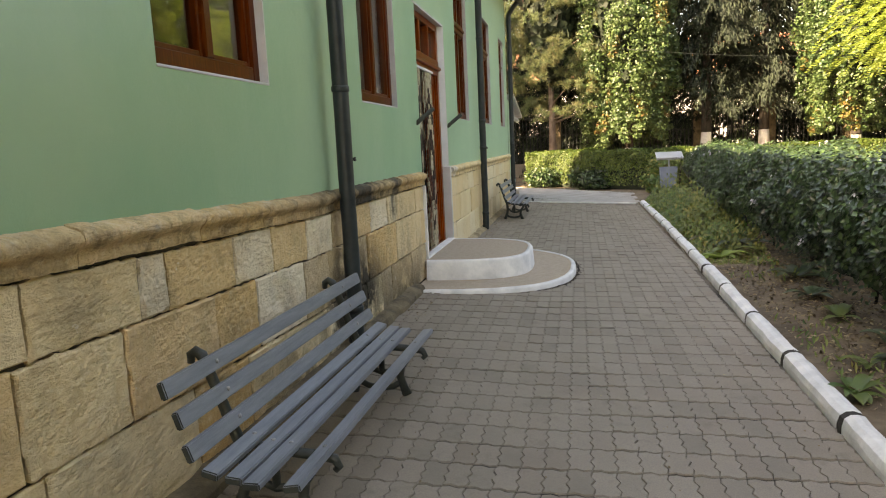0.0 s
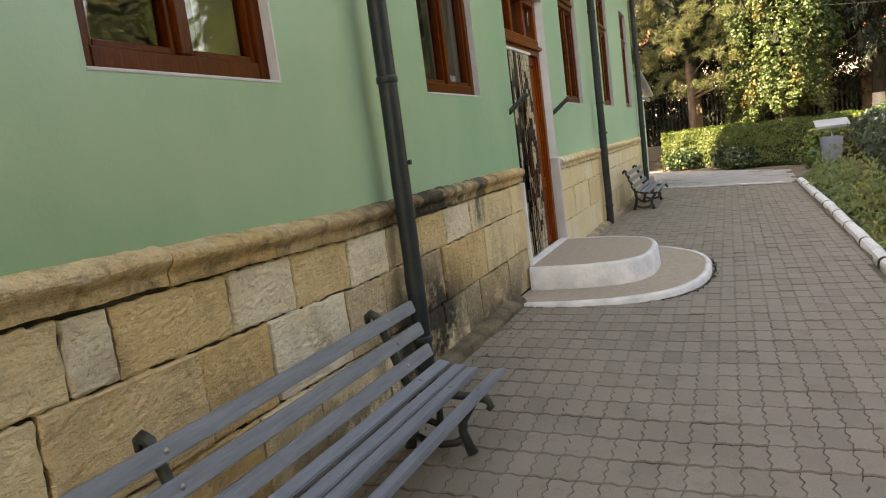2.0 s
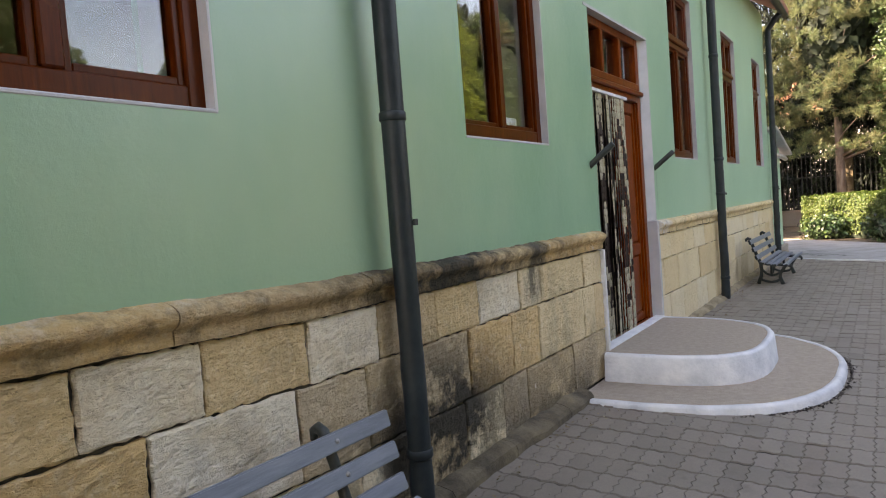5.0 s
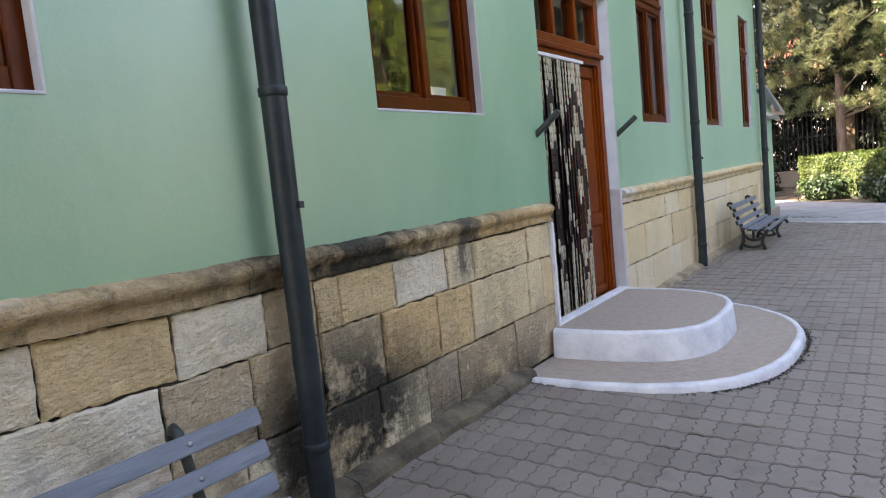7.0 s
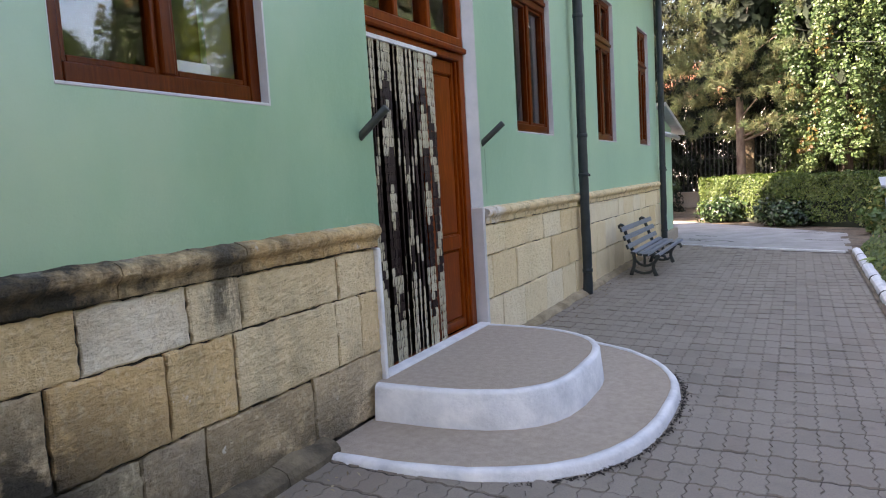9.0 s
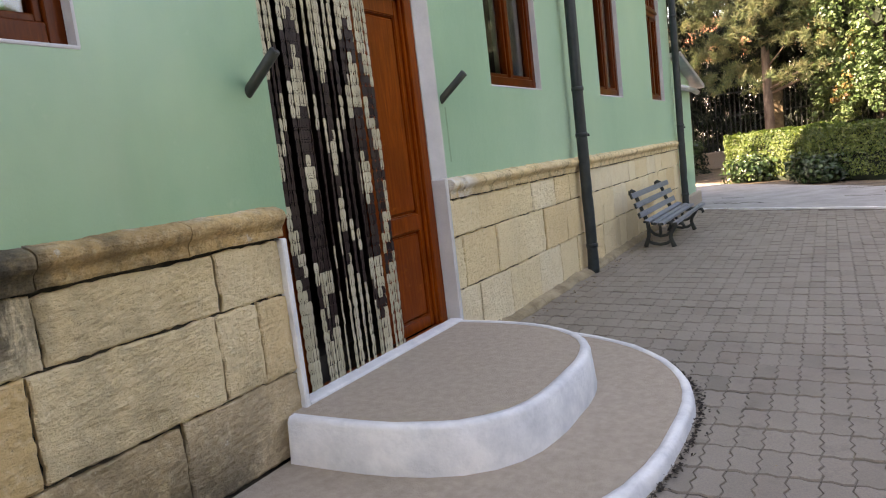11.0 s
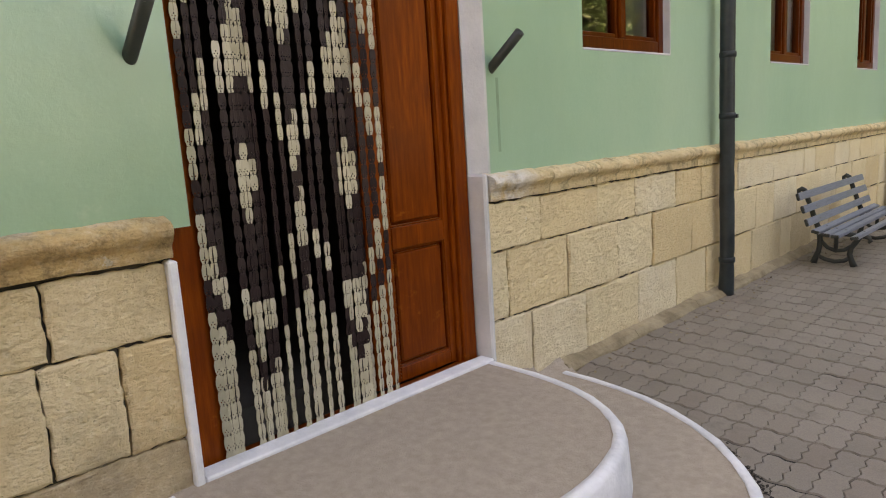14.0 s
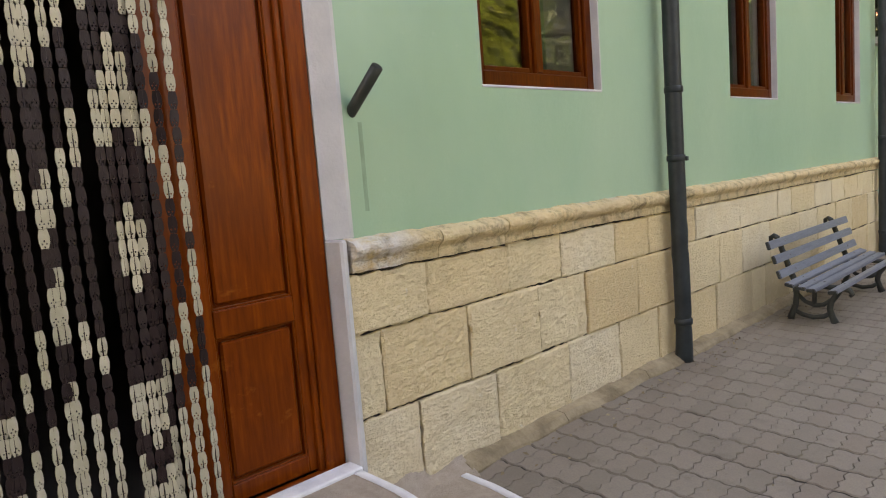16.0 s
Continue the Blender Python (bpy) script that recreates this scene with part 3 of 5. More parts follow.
# concrete apron at the end of the path, its edge aslant
PAD = ((-2.2, 18.35), (1.33, 16.63), (1.42, 19.75), (-0.4, 21.8), (-2.9, 24.6), (-4.5, 24.4), (-4.5, 19.5))
bm = bmesh.new()
plate(bm, PAD, -0.1, 0.022, 0.006)
tagged(part("pavement_apron", bm, PADMAT), "pale worn concrete apron with hairline cracks", "pavement", "", "structure")
bm = bmesh.new()
plate(bm, ((-2.0, 18.19), (1.22, 16.62), (1.22, 16.68), (-2.0, 18.25)), 0.0, 0.03, 0.004)
structure("apron_edge", bm, WHITE, "white painted edge line of the concrete apron", "edging")
rr = random.Random(4)
for k in range(7):
    bm = bmesh.new()
    x, y = rr.uniform(-1.5, 0.9), rr.uniform(18.4, 20.5)
    pts = [(x + 0.09 * j * rr.uniform(0.6, 1.3), y - 0.05 * j + rr.uniform(-0.03, 0.03)) for j in range(7)]
    plate(bm, [(a, b) for a, b in pts] + [(a, b - 0.012) for a, b in pts[::-1]], 0.02, 0.0255)
    structure("crack", bm, JOINT, "dark crack across the pale concrete", "crack")

def rise(y):
    """The courses climb a little towards the near end of the wall."""
    return 0.028 * min(max(4.6 - y, 0.0), 2.6)


# ---- plinth stones: three courses, a moulded cap and a footing ----
rs = random.Random(11)


def stone(name, y0, y1, z0, z1, mat, depth=0.03, rough=0.012, parent=wall_plinth):
    ny, nz = (26, 18) if 1.8 < y0 < 11.2 else (9, 6)
    seed = rs.uniform(0, 90)
    out = rs.uniform(-0.006, 0.008)
    verts, faces = [], []
    for j in range(nz + 1):
        for i in range(ny + 1):
            edge = i in (0, ny) or j in (0, nz)
            y, z = (y0, y1)[i == ny] if i in (0, ny) else y0 + 0.009 + (y1 - y0 - 0.018) * (i - 1) / (ny - 2), (z0, z1)[j == nz] if j in (0, nz) else z0 + 0.009 + (z1 - z0 - 0.018) * (j - 1) / (nz - 2)
            n1 = 0.7 * noise.noise((y * 5 + seed, z * 6, seed)) + 0.6 * noise.noise((y * 17, z * 17, seed + 4)) + 0.55 * noise.noise((y * 46, z * 60, seed + 6))
            jig = 0.006 * noise.noise((y * 7, z * 7, seed + 9)) + 0.010 * noise.noise((y * 27, z * 27, seed + 2)) if edge else 0
            verts.append((STONE_X + out + (-0.005 if edge else 0.002 + 0.8 * rough * n1), y + jig, z + jig + rise(y)))
    for j in range(nz):
        for i in range(ny):
            a = j * (ny + 1) + i
            faces.append((a, a + 1, a + ny + 2, a + ny + 1))
    rim = [i for i in range(ny + 1)] + [j * (ny + 1) + ny for j in range(1, nz + 1)] + [nz * (ny + 1) + i for i in range(ny - 1, -1, -1)] + [j * (ny + 1) for j in range(nz - 1, 0, -1)]
    base = len(verts)
    verts += [(STONE_X - depth, verts[i][1], verts[i][2]) for i in rim]
    k = len(rim)
    faces += [(rim[i], base + i, base + (i + 1) % k, rim[(i + 1) % k]) for i in range(k)]
    me = bpy.data.meshes.new(name)
    me.from_pydata(verts, [], faces)
    return link_mesh(name, me, mat, parent)


def course(joints, z0, z1, y_lo, y_hi, step):
    """Stones between the known joints; past them, joints at about the same spacing."""
    ys = [y for y in joints if y_lo < y < y_hi]
    lo, hi = (min(ys), max(ys)) if ys else ((y_lo + y_hi) / 2,) * 2
    while lo - y_lo > step * 1.25:
        lo -= step * rs.uniform(0.7, 1.2)
        ys.append(lo)
    while y_hi - hi > step * 1.25:
        hi += step * rs.uniform(0.7, 1.2)
        ys.append(hi)
    ys = [y_lo] + sorted(y for y in ys if y_lo + 0.08 < y < y_hi - 0.08) + [y_hi]
    g = 0.0048 if y_hi < 9 else 0.0042
    for a, b in zip(ys, ys[1:]):
        mid = (a + b) / 2
        kind = rs.choice((STONE_GOLD, STONE_BUFF, STONE_BUFF)) if mid < 9 else rs.choice((STONE_BUFF, STONE_BUFF, STONE_BUFF, STONE_GOLD, STONE_PALE))
        for mat, spots in TONE_AT.items():
            if any(abs(z0 - z) < 0.05 and a < y < b for y, z in spots):
                kind = mat
        stone("stone", a + g, b - g, z0 + g + rs.uniform(-0.003, 0.003), z1 - g + rs.uniform(-0.003, 0.003), kind)


# stones whose tone stands out: (a place along the wall, foot of the course)
TONE_AT = {
    STONE_PALE: ((3.7, 0.84), (4.7, 0.84), (6.1, 0.84), (4.1, 0.46), (2.88, 0.84), (14.5, 0.84), (15.6, 0.84), (13.0, 0.84)),
    STONE_GOLD: ((3.2, 0.84), (4.2, 0.84), (3.5, 0.46), (5.95, 0.46), (6.4, 0.46), (7.75, 0.46), (9.9, 0.46), (5.6, 0.84), (2.9, 0.46)),
    STONE_BUFF: ((6.5, 0.84), (7.0, 0.84), (7.6, 0.84), (7.0, 0.46), (7.5, 0.46), (5.8, 0.07), (2.4, 0.46)),
    STONE_BROWN: ((4.6, 0.46), (5.0, 0.46), (5.4, 0.46), (5.05, 0.84), (6.2, 0.07), (6.7, 0.07), (7.4, 0.07), (5.4, 0.07), (14.05, 0.07), (13.3, 0.07)),
}
COURSES = [
    ((2.78, 2.97, 3.54, 3.98, 4.48, 4.93, 5.24, 5.40, 5.85, 6.36, 6.67, 7.43), (9.94, 10.53, 11.0, 11.57, 11.99, 12.69, 13.5, 14.35, 14.7, 15.35, 15.89), 0.84, 1.10, 0.62),
    ((2.13, 2.65, 3.32, 3.75, 4.40, 4.82, 5.24, 5.70, 6.21, 6.60, 7.39, 7.63), (9.65, 10.2, 10.76, 11.23, 11.82, 12.35, 13.08, 13.51, 14.13, 14.9), 0.46, 0.84, 0.58),
    ((2.21, 3.09, 3.6, 4.05, 4.75, 5.2, 5.62, 6.05, 6.39, 7.14), (9.84, 10.38, 11.02, 11.58, 12.09, 13.0, 13.7, 14.01, 14.6), 0.07, 0.46, 0.56),
]
for left, right, z0, z1, step in COURSES:
    course(left, z0, z1, -1.5, DOOR[0] - 0.02, step)
    course(right, z0, z1, DOOR[1] + 0.02, END_Y, step)

CAP_PROFILE = [(-1.81, 1.110), (-1.760, 1.110), (-1.757, 1.122), (-1.758, 1.146), (-1.755, 1.158), (-1.746, 1.168), (-1.735, 1.177), (-1.726, 1.187), (-1.720, 1.199), (-1.719, 1.212), (-1.723, 1.224), (-1.733, 1.234), (-1.750, 1.242), (-1.778, 1.250), (-1.81, 1.258)]
for lo, hi, known in ((-1.5, DOOR[0], (2.45, 3.23, 3.87, 4.85, 5.12, 6.02, 6.68, 7.3)), (9.514, END_Y, (10.02, 10.5, 11.1, 11.9, 12.75, 13.6, 14.6, 15.6, 16.6))):
    ys = [lo, lo + 1.1, lo + 2.3] + list(known) if lo < 0 else [lo] + list(known)
    ys = sorted(ys) + [hi]
    for a, b in zip(ys, ys[1:]):
        bm = bmesh.new()
        dz = rs.uniform(-0.004, 0.004)
        extrude_y(bm, [(x, z + dz) for x, z in CAP_PROFILE], a + 0.003, b - 0.003, max(2, int((b - a) / 0.016)), 0.005)
        for v in bm.verts:
            p = v.co * 26
            q = v.co * 11
            v.co.x += 0.004 * noise.noise(p) + 0.004 * noise.noise(v.co * 60) + 0.009 * min(noise.noise(q), 0.0)
            v.co.z += rise(v.co.y) + 0.004 * noise.noise((p.z, p.y, p.x + 5)) + 0.006 * noise.noise((q.x, q.y + 3, 1.0)) * (v.co.z > 1.2)
        part("cap_stone", bm, CAPSTONE, wall_plinth, "moulded sandstone cap, stained dark")
for lo, hi in ((-1.5, DOOR[0] - 0.66), (10.05, END_Y)):
    y = lo
    while y < hi - 0.05:
        b = min(hi, y + rs.uniform(0.5, 0.95))
        bm = bmesh.new()
        foot = ((-1.80, -0.1), (-1.652, -0.1), (-1.660, 0.075), (-1.676, 0.104), (-1.715, 0.122), (-1.80, 0.135)) if lo < 0 else ((-1.80, -0.1), (-1.672, -0.1), (-1.682, 0.055), (-1.71, 0.085), (-1.80, 0.105))
        extrude_y(bm, foot, y + 0.003, b - 0.003, 14, 0.022)
        part("footing_stone", bm, DIRTY if lo < 0 else SANDY, wall_plinth, "low dirty cement footing along the wall")
        y = b

# white painted edges at both sides of the doorway
structure("door_edge_trim", boxes((-1.9, -1.742, DOOR[0] - 0.03, DOOR[0] + 0.004, 0.2, CAP0), bev=0.006), WHITE, "pale painted plaster edge of the doorway", "trim")
structure("door_edge_trim", boxes((-1.9, -1.755, DOOR[1] - 0.004, DOOR[1] + 0.032, 0.2, 1.255), bev=0.010), REVEAL, "pale painted plaster edge of the doorway", "trim")
bm = bmesh.new()
plate(bm, ((-2.2, DOOR[1] - 0.004), (-1.862, DOOR[1] - 0.004), (WALL_X + 0.004, PLASTER_DOOR[1] - 0.012), (WALL_X + 0.004, PLASTER_DOOR[1] + 0.006), (-2.2, PLASTER_DOOR[1] + 0.006)), 1.255, DOOR[3])
box(bm, -2.2, WALL_X + 0.004, DOOR[0], PLASTER_DOOR[1] + 0.006, DOOR[3] - 0.004, DOOR[3] + 0.02)
box(bm, -2.2, WALL_X - 0.06, DOOR[0] - 0.02, DOOR[0] + 0.004, CAP0, DOOR[3])
structure("door_reveal_trim", bm, REVEAL, "pale grey painted reveal round the doorway", "trim")


# ---- windows ----
def window(index, y0, y1):
    w = thing("window_%d" % index, (WALL_X, (y0 + y1) / 2, SILL), "brown varnished double casement window with reflecting panes", "window", "windows of the green house", "structure")
    xo, xi, f = -1.850, -1.940, 0.075
    part("reveal", boxes((-2.2, WALL_X + 0.0015, y1 - 0.008, y1 + 0.004, SILL, HEAD), (-2.2, WALL_X - 0.004, y0 - 0.004, y0 + 0.006, SILL, HEAD), (-2.2, WALL_X + 0.0015, y0 - 0.004, y1 + 0.004, HEAD - 0.006, HEAD + 0.004)), REVEAL, w, "pale grey painted reveal")
    part("window_sill", boxes((-2.2, WALL_X + 0.003, y0 - 0.002, y1 + 0.004, SILL - 0.010, SILL + 0.006), bev=0.004), REVEAL, w, "thin pale plaster sill")
    part("window_frame", boxes((xi, xo, y0, y0 + f, SILL + 0.006, HEAD), (xi, xo, y1 - f, y1, SILL + 0.006, HEAD), (xi, xo, y0 + f, y1 - f, SILL + 0.006, SILL + 0.09), (xi, xo, y0 + f, y1 - f, HEAD - 0.07, HEAD), bev=0.006), WOOD, w)
    part("transom_bar", boxes((xi, xo + 0.012, y0 + f, y1 - f, 3.20, 3.27), (xi, xo + 0.035, y0 + f - 0.02, y1 - f + 0.02, 3.27, 3.315), (xi, xo + 0.012, y0 + f, y1 - f, 3.315, 3.36), bev=0.008), WOOD, w, "moulded transom bar")
    mid = (y0 + y1) / 2
    part("mullion", boxes((xi, xo + 0.004, mid - 0.035, mid + 0.035, SILL + 0.09, 3.20), bev=0.008), WOOD, w)
    part("upper_mullion", boxes((xi, xo + 0.004, mid - 0.035, mid + 0.035, 3.36, HEAD - 0.07), bev=0.008), WOOD, w)
    for a, b, lo, hi in ((y0 + f, mid - 0.035, SILL + 0.09, 3.20), (mid + 0.035, y1 - f, SILL + 0.09, 3.20), (y0 + f, mid - 0.035, 3.36, HEAD - 0.07), (mid + 0.035, y1 - f, 3.36, HEAD - 0.07)):
        s = 0.028
        part("sash", boxes((xi + 0.01, xo - 0.018, a, a + s, lo, hi), (xi + 0.01, xo - 0.018, b - s, b, lo, hi), (xi + 0.01, xo - 0.018, a + s, b - s, lo, lo + s), (xi + 0.01, xo - 0.018, a + s, b - s, hi - s, hi), bev=0.004), WOOD, w)
        for x in (-1.900,):
            pane = part("pane", boxes((x - 0.004, x, a + s - 0.004, b - s + 0.004, lo + s - 0.004, hi - s + 0.004)), GLASS, w, "reflecting window pane")
            pane.visible_shadow = False
    return w


for k, (a, b) in enumerate(WINDOWS):
    window(k + 1, a, b)
card = part("paper_notice", boxes((-1.911, -1.908, 6.53, 6.74, 2.012, 2.095)), PAPER)
tagged(card, "small white paper notice propped inside the window", "notice")

# ---- door ----
door = thing("door_1", (-1.9, 8.63, 0.29), "red-brown varnished double door with three-pane transom, one leaf open", "door", "", "structure")
dx0, dx1 = -1.985, -1.865
part("door_frame", boxes((dx0, dx1, DOOR[0] + 0.004, DOOR[0] + 0.17, 0.26, 3.074), (dx0, dx1, DOOR[1] - 0.10, DOOR[1] - 0.006, 0.26, 3.074), (dx0, dx1, DOOR[0] + 0.10, DOOR[1] - 0.10, 3.0, 3.074), (dx0, dx1 - 0.018, DOOR[1] - 0.128, DOOR[1] - 0.10, 0.26, 2.44), bev=0.006), DOORWOOD, door)
part("transom_bar", boxes((dx0, dx1 + 0.01, DOOR[0] + 0.10, DOOR[1] - 0.10, 2.44, 2.50), (dx0, dx1 + 0.045, DOOR[0] + 0.03, DOOR[1] - 0.02, 2.50, 2.545), (dx0, dx1 + 0.025, DOOR[0] + 0.09, DOOR[1] - 0.09, 2.545, 2.62), bev=0.01), DOORWOOD, door, "moulded door head")
ya, yb = DOOR[0] + 0.10, DOOR[1] - 0.10
third = (yb - ya) / 3
for k in (1, 2):
    part("transom_mullion", boxes((dx0, dx1 + 0.005, ya + third * k - 0.03, ya + third * k + 0.03, 2.62, 3.0), bev=0.008), DOORWOOD, door)
for k in range(3):
    pane = part("transom_pane", boxes((-1.925, -1.921, ya + third * k + 0.02, ya + third * (k + 1) - 0.02, 2.61, 3.01)), GLASS, door, "reflecting transom pane")
    pane.visible_shadow = False
part("threshold", boxes((-1.905, -1.842, DOOR[0], DOOR[1], 0.2, 0.272), bev=0.006), DOORWOOD, door, "worn wooden threshold")


def door_leaf(y0, y1, name):
    x0, x1 = -1.955, -1.905
    a, b = y0 + 0.155, y1 - 0.068
    leaf = part(name, boxes((x0, x1, y0, a, 0.278, 2.43), (x0, x1, b, y1, 0.278, 2.43), (x0, x1, a, b, 0.278, 0.352), (x0, x1 + 0.004, a, b, 0.938, 1.045), (x0, x1, a, b, 2.33, 2.43), bev=0.004), DOORWOOD, door, "panelled door leaf")
    for lo, hi in ((0.352, 0.938), (1.045, 2.33)):
        bm = boxes((x0 + 0.012, x1 - 0.026, a - 0.004, b + 0.004, lo - 0.004, hi + 0.004))
        box(bm, x0 + 0.012, x1 - 0.006, a + 0.020, b - 0.020, lo + 0.020, hi - 0.020, bev=0.009)
        for r in ((a, a + 0.008, lo, hi), (b - 0.008, b, lo, hi), (a + 0.008, b - 0.008, lo, lo + 0.008), (a + 0.008, b - 0.008, hi - 0.008, hi)):
            box(bm, x0 + 0.012, x1 - 0.006, *r, bev=0.003)
        part("door_panel", bm, DOORWOOD, leaf)
    return leaf


door_leaf(8.80, 9.372, "door_leaf")
part("open_door_leaf", boxes((-2.62, -1.99, 7.95, 7.995, 0.28, 2.43), bev=0.005), DOORWOOD, door, "leaf standing open inward")

# ---- the two half-round steps ----
def half_round(x0, yc, ax, left, right, nl, nr, count=26):
    pts = []
    for k in range(count + 1):
        a = math.pi * k / count - math.pi / 2
        c, s = math.cos(a), math.sin(a)
        n = nl if s < 0 else nr
        r = 1.0 / max(abs(c) ** n + abs(s) ** n, 1e-9) ** (1.0 / n)
        pts.append((x0 + ax * r * c, yc + (left if s < 0 else right) * r * s))
    return pts


def inset(pts, d):
    out = []
    for i, p in enumerate(pts):
        a, b = pts[max(i - 1, 0)], pts[min(i + 1, len(pts) - 1)]
        t = Vector((b[0] - a[0], b[1] - a[1])).normalized()
        out.append((p[0] - t.y * d, p[1] + t.x * d))
    return out


def step(name, pts, z0, z1, rim, back, batter, label):
    s = thing(name, (-1.5, 8.55, z0), label, "step", "half-round steps at the door", "structure")
    bm = bmesh.new()
    inner = inset(pts, rim)
    closed = lambda line: [(back, line[0][1])] + list(line) + [(back, line[-1][1])]
    plate(bm, closed(inner), z0, z1 - 0.006)
    part("tread", bm, CONCRETE, s, "worn grey cement tread")
    bm = bmesh.new()
    lo, bulge, hi, hin, lin = ([bm.verts.new((x + 0.004 * noise.noise((x * 6, y * 6, z * 9)), y + 0.004 * noise.noise((y * 6, x * 6, z)), z + (0.005 * noise.noise((x * 5, y * 5, 2)) if z > z0 else 0))) for x, y in line] for line, z in ((inset(pts, -batter), z0), (inset(pts, -0.004), z1 - 0.02), (inset(pts, 0.012), z1), (inner, z1 + 0.001), (inner, z0)))
    for a, b in ((lo, bulge), (bulge, hi), (hi, hin), (hin, lin)):
        for i in range(len(pts) - 1):
            bm.faces.new((a[i], a[i + 1], b[i + 1], b[i])).smooth = True
    part("painted_edge", bm, WHITE, s, "white limewashed rim and riser")
    return s


STEP1 = half_round(-1.68, 8.60, 1.555, 1.49, 1.43, 3.0, 2.12)
STEP2 = half_round(-1.74, 8.52, 1.105, 0.84, 0.945, 3.4, 2.7)
step("door_step_1", STEP1, -0.02, 0.065, 0.05, -1.77, 0.012, "low grey half-round door step with a white rim")
step("door_step_2", STEP2, 0.05, 0.277, 0.05, -1.77, 0.022, "upper half-round cement step with a white riser")
structure("threshold_line", boxes((-1.842, -1.745, DOOR[0] + 0.006, DOOR[1] - 0.004, 0.2, 0.287), bev=0.007), WHITE, "white painted line along the door sill", "trim")

bm = bmesh.new()
extrude_y(bm, ((-1.80, -0.05), (-1.655, -0.05), (-1.665, 0.045), (-1.70, 0.068), (-1.75, 0.10), (-1.80, 0.14)), 9.38, 10.07, 20, 0.03)
structure("cement_fillet", bm, CONCRETE, "smeared grey cement patch at the wall foot beside the steps", "cement patch")

# ---- downpipes ----
def downpipe(y, top_y, z_foot, joints, label):
    d = thing("downpipe", (-1.66, y, z_foot), label, "downpipe", "downpipes on the green wall")
    bm = bmesh.new()
    x = -1.685
    zs = [z_foot + (4.6 - z_foot) * k / 90 for k in range(91)]
    line = [Vector((x + 0.0025 * noise.noise((y, z * 2.0, 1)), y + (top_y - y) * min(z / 1.5, 1) + 0.004 * noise.noise((y, z * 1.4, 5)), z)) for z in zs]
    tube(bm, line + [(x + 0.12, top_y, 4.78), (x + 0.24, top_y, 4.9)], 0.056, 18)
    # dents in the thin sheet, most of them low down
    for v in bm.verts:
        q = noise.noise((v.co.x * 11 + y, v.co.y * 11, v.co.z * 7))
        v.co.x -= 0.016 * max(q - 0.12, 0) * (1.8 - min(v.co.z, 1.5))
    part("pipe", bm, PIPE, d)
    for z in joints:
        bm = bmesh.new()
        px, py = x, y + (top_y - y) * min(z / 1.5, 1)
        tube(bm, [(px, py, z - 0.022), (px, py, z - 0.016), (px, py, z + 0.016), (px, py, z + 0.022)], [0.058, 0.063, 0.063, 0.058], 18)
        part("collar", bm, PIPE, d)
    bm = boxes((x + 0.02, x + 0.068, top_y + 0.012, top_y + 0.034, 1.452, 1.474), (x + 0.06, x + 0.072, top_y + 0.008, top_y + 0.038, 1.448, 1.478), bev=0.003)
    part("wall_clamp", bm, PIPE, d)
    return d


downpipe(5.055, 5.045, 0.02, (0.38, 1.95, 3.4), "dark grey-green dented metal downpipe with rust specks")
downpipe(12.27, 12.25, 0.04, (0.33, 1.47, 1.93, 3.3), "grey-green painted metal downpipe with pipe collars")
downpipe(17.62, 17.62, 0.0, (0.33, 1.5, 3.3), "grey-green downpipe at the corner of the house")

for y in (7.81, 9.62):
    bm = bmesh.new()
    a, d = Vector((WALL_X - 0.02, y, 1.775)), Vector((0.80, -0.02, 0.60)).normalized()
    tube(bm, [a, a + d * 0.27, a + d * 0.27, a + d * 0.20], [0.025, 0.025, 0.0205, 0.0205], 18, False)
    tagged(part("flag_holder", bm, STUB), "dark green slanted tube flag holder on the wall", "flag holder", "flag holders beside the door")

# ---- bead curtain ----
curtain = thing("link_curtain", (-1.84, 8.5, 0.31), "cream and brown plastic link curtain with diamond pattern", "curtain")
part("curtain_rail", boxes((-1.862, -1.826, 7.975, 8.925, 2.415, 2.445), bev=0.004), WHITE, curtain, "white curtain rail")
bm = bmesh.new()
LH, LW = 0.0625, 0.0315
outline = [(0.40, 0), (0.74, 0.02), (0.86, 0.16), (1.0, 0.34), (0.98, 0.66), (0.78, 0.84), (0.66, 0.97), (0.34, 0.97)]
outline = [(a * LW / 2, -b * LH) for a, b in outline]
outline += [(-a, b) for a, b in outline[::-1]]
loops = [outline] + [[(cx + 0.0032 * math.cos(q * math.pi / 2), cz + 0.004 * math.sin(q * math.pi / 2)) for q in range(4)] for cx, cz in ((-0.0062, -0.046), (0.0062, -0.046), (0, -0.056), (0, -0.037))]
edges = []
for lp in loops:
    vs = [bm.verts.new((0, a, b)) for a, b in lp]
    edges += [bm.edges.new((vs[i], vs[(i + 1) % len(vs)])) for i in range(len(vs))]
bmesh.ops.triangle_fill(bm, use_beauty=True, edges=edges)
faces = list(bm.faces)
ext = bmesh.ops.extrude_face_region(bm, geom=faces)
bmesh.ops.translate(bm, verts=[v for v in ext["geom"] if isinstance(v, bmesh.types.BMVert)], vec=(0.004, 0, 0))
bmesh.ops.triangulate(bm, faces=bm.faces)
bm.verts.index_update()
link_meshes = []
for m in (CREAM, BROWN):
    me = bpy.data.meshes.new("link")
    bm.to_mesh(me)
    me.materials.append(m)
    link_meshes.append(me)
bm.free()
rc = np.random.default_rng(5)
N_STRAND, N_LINK = 22, 35
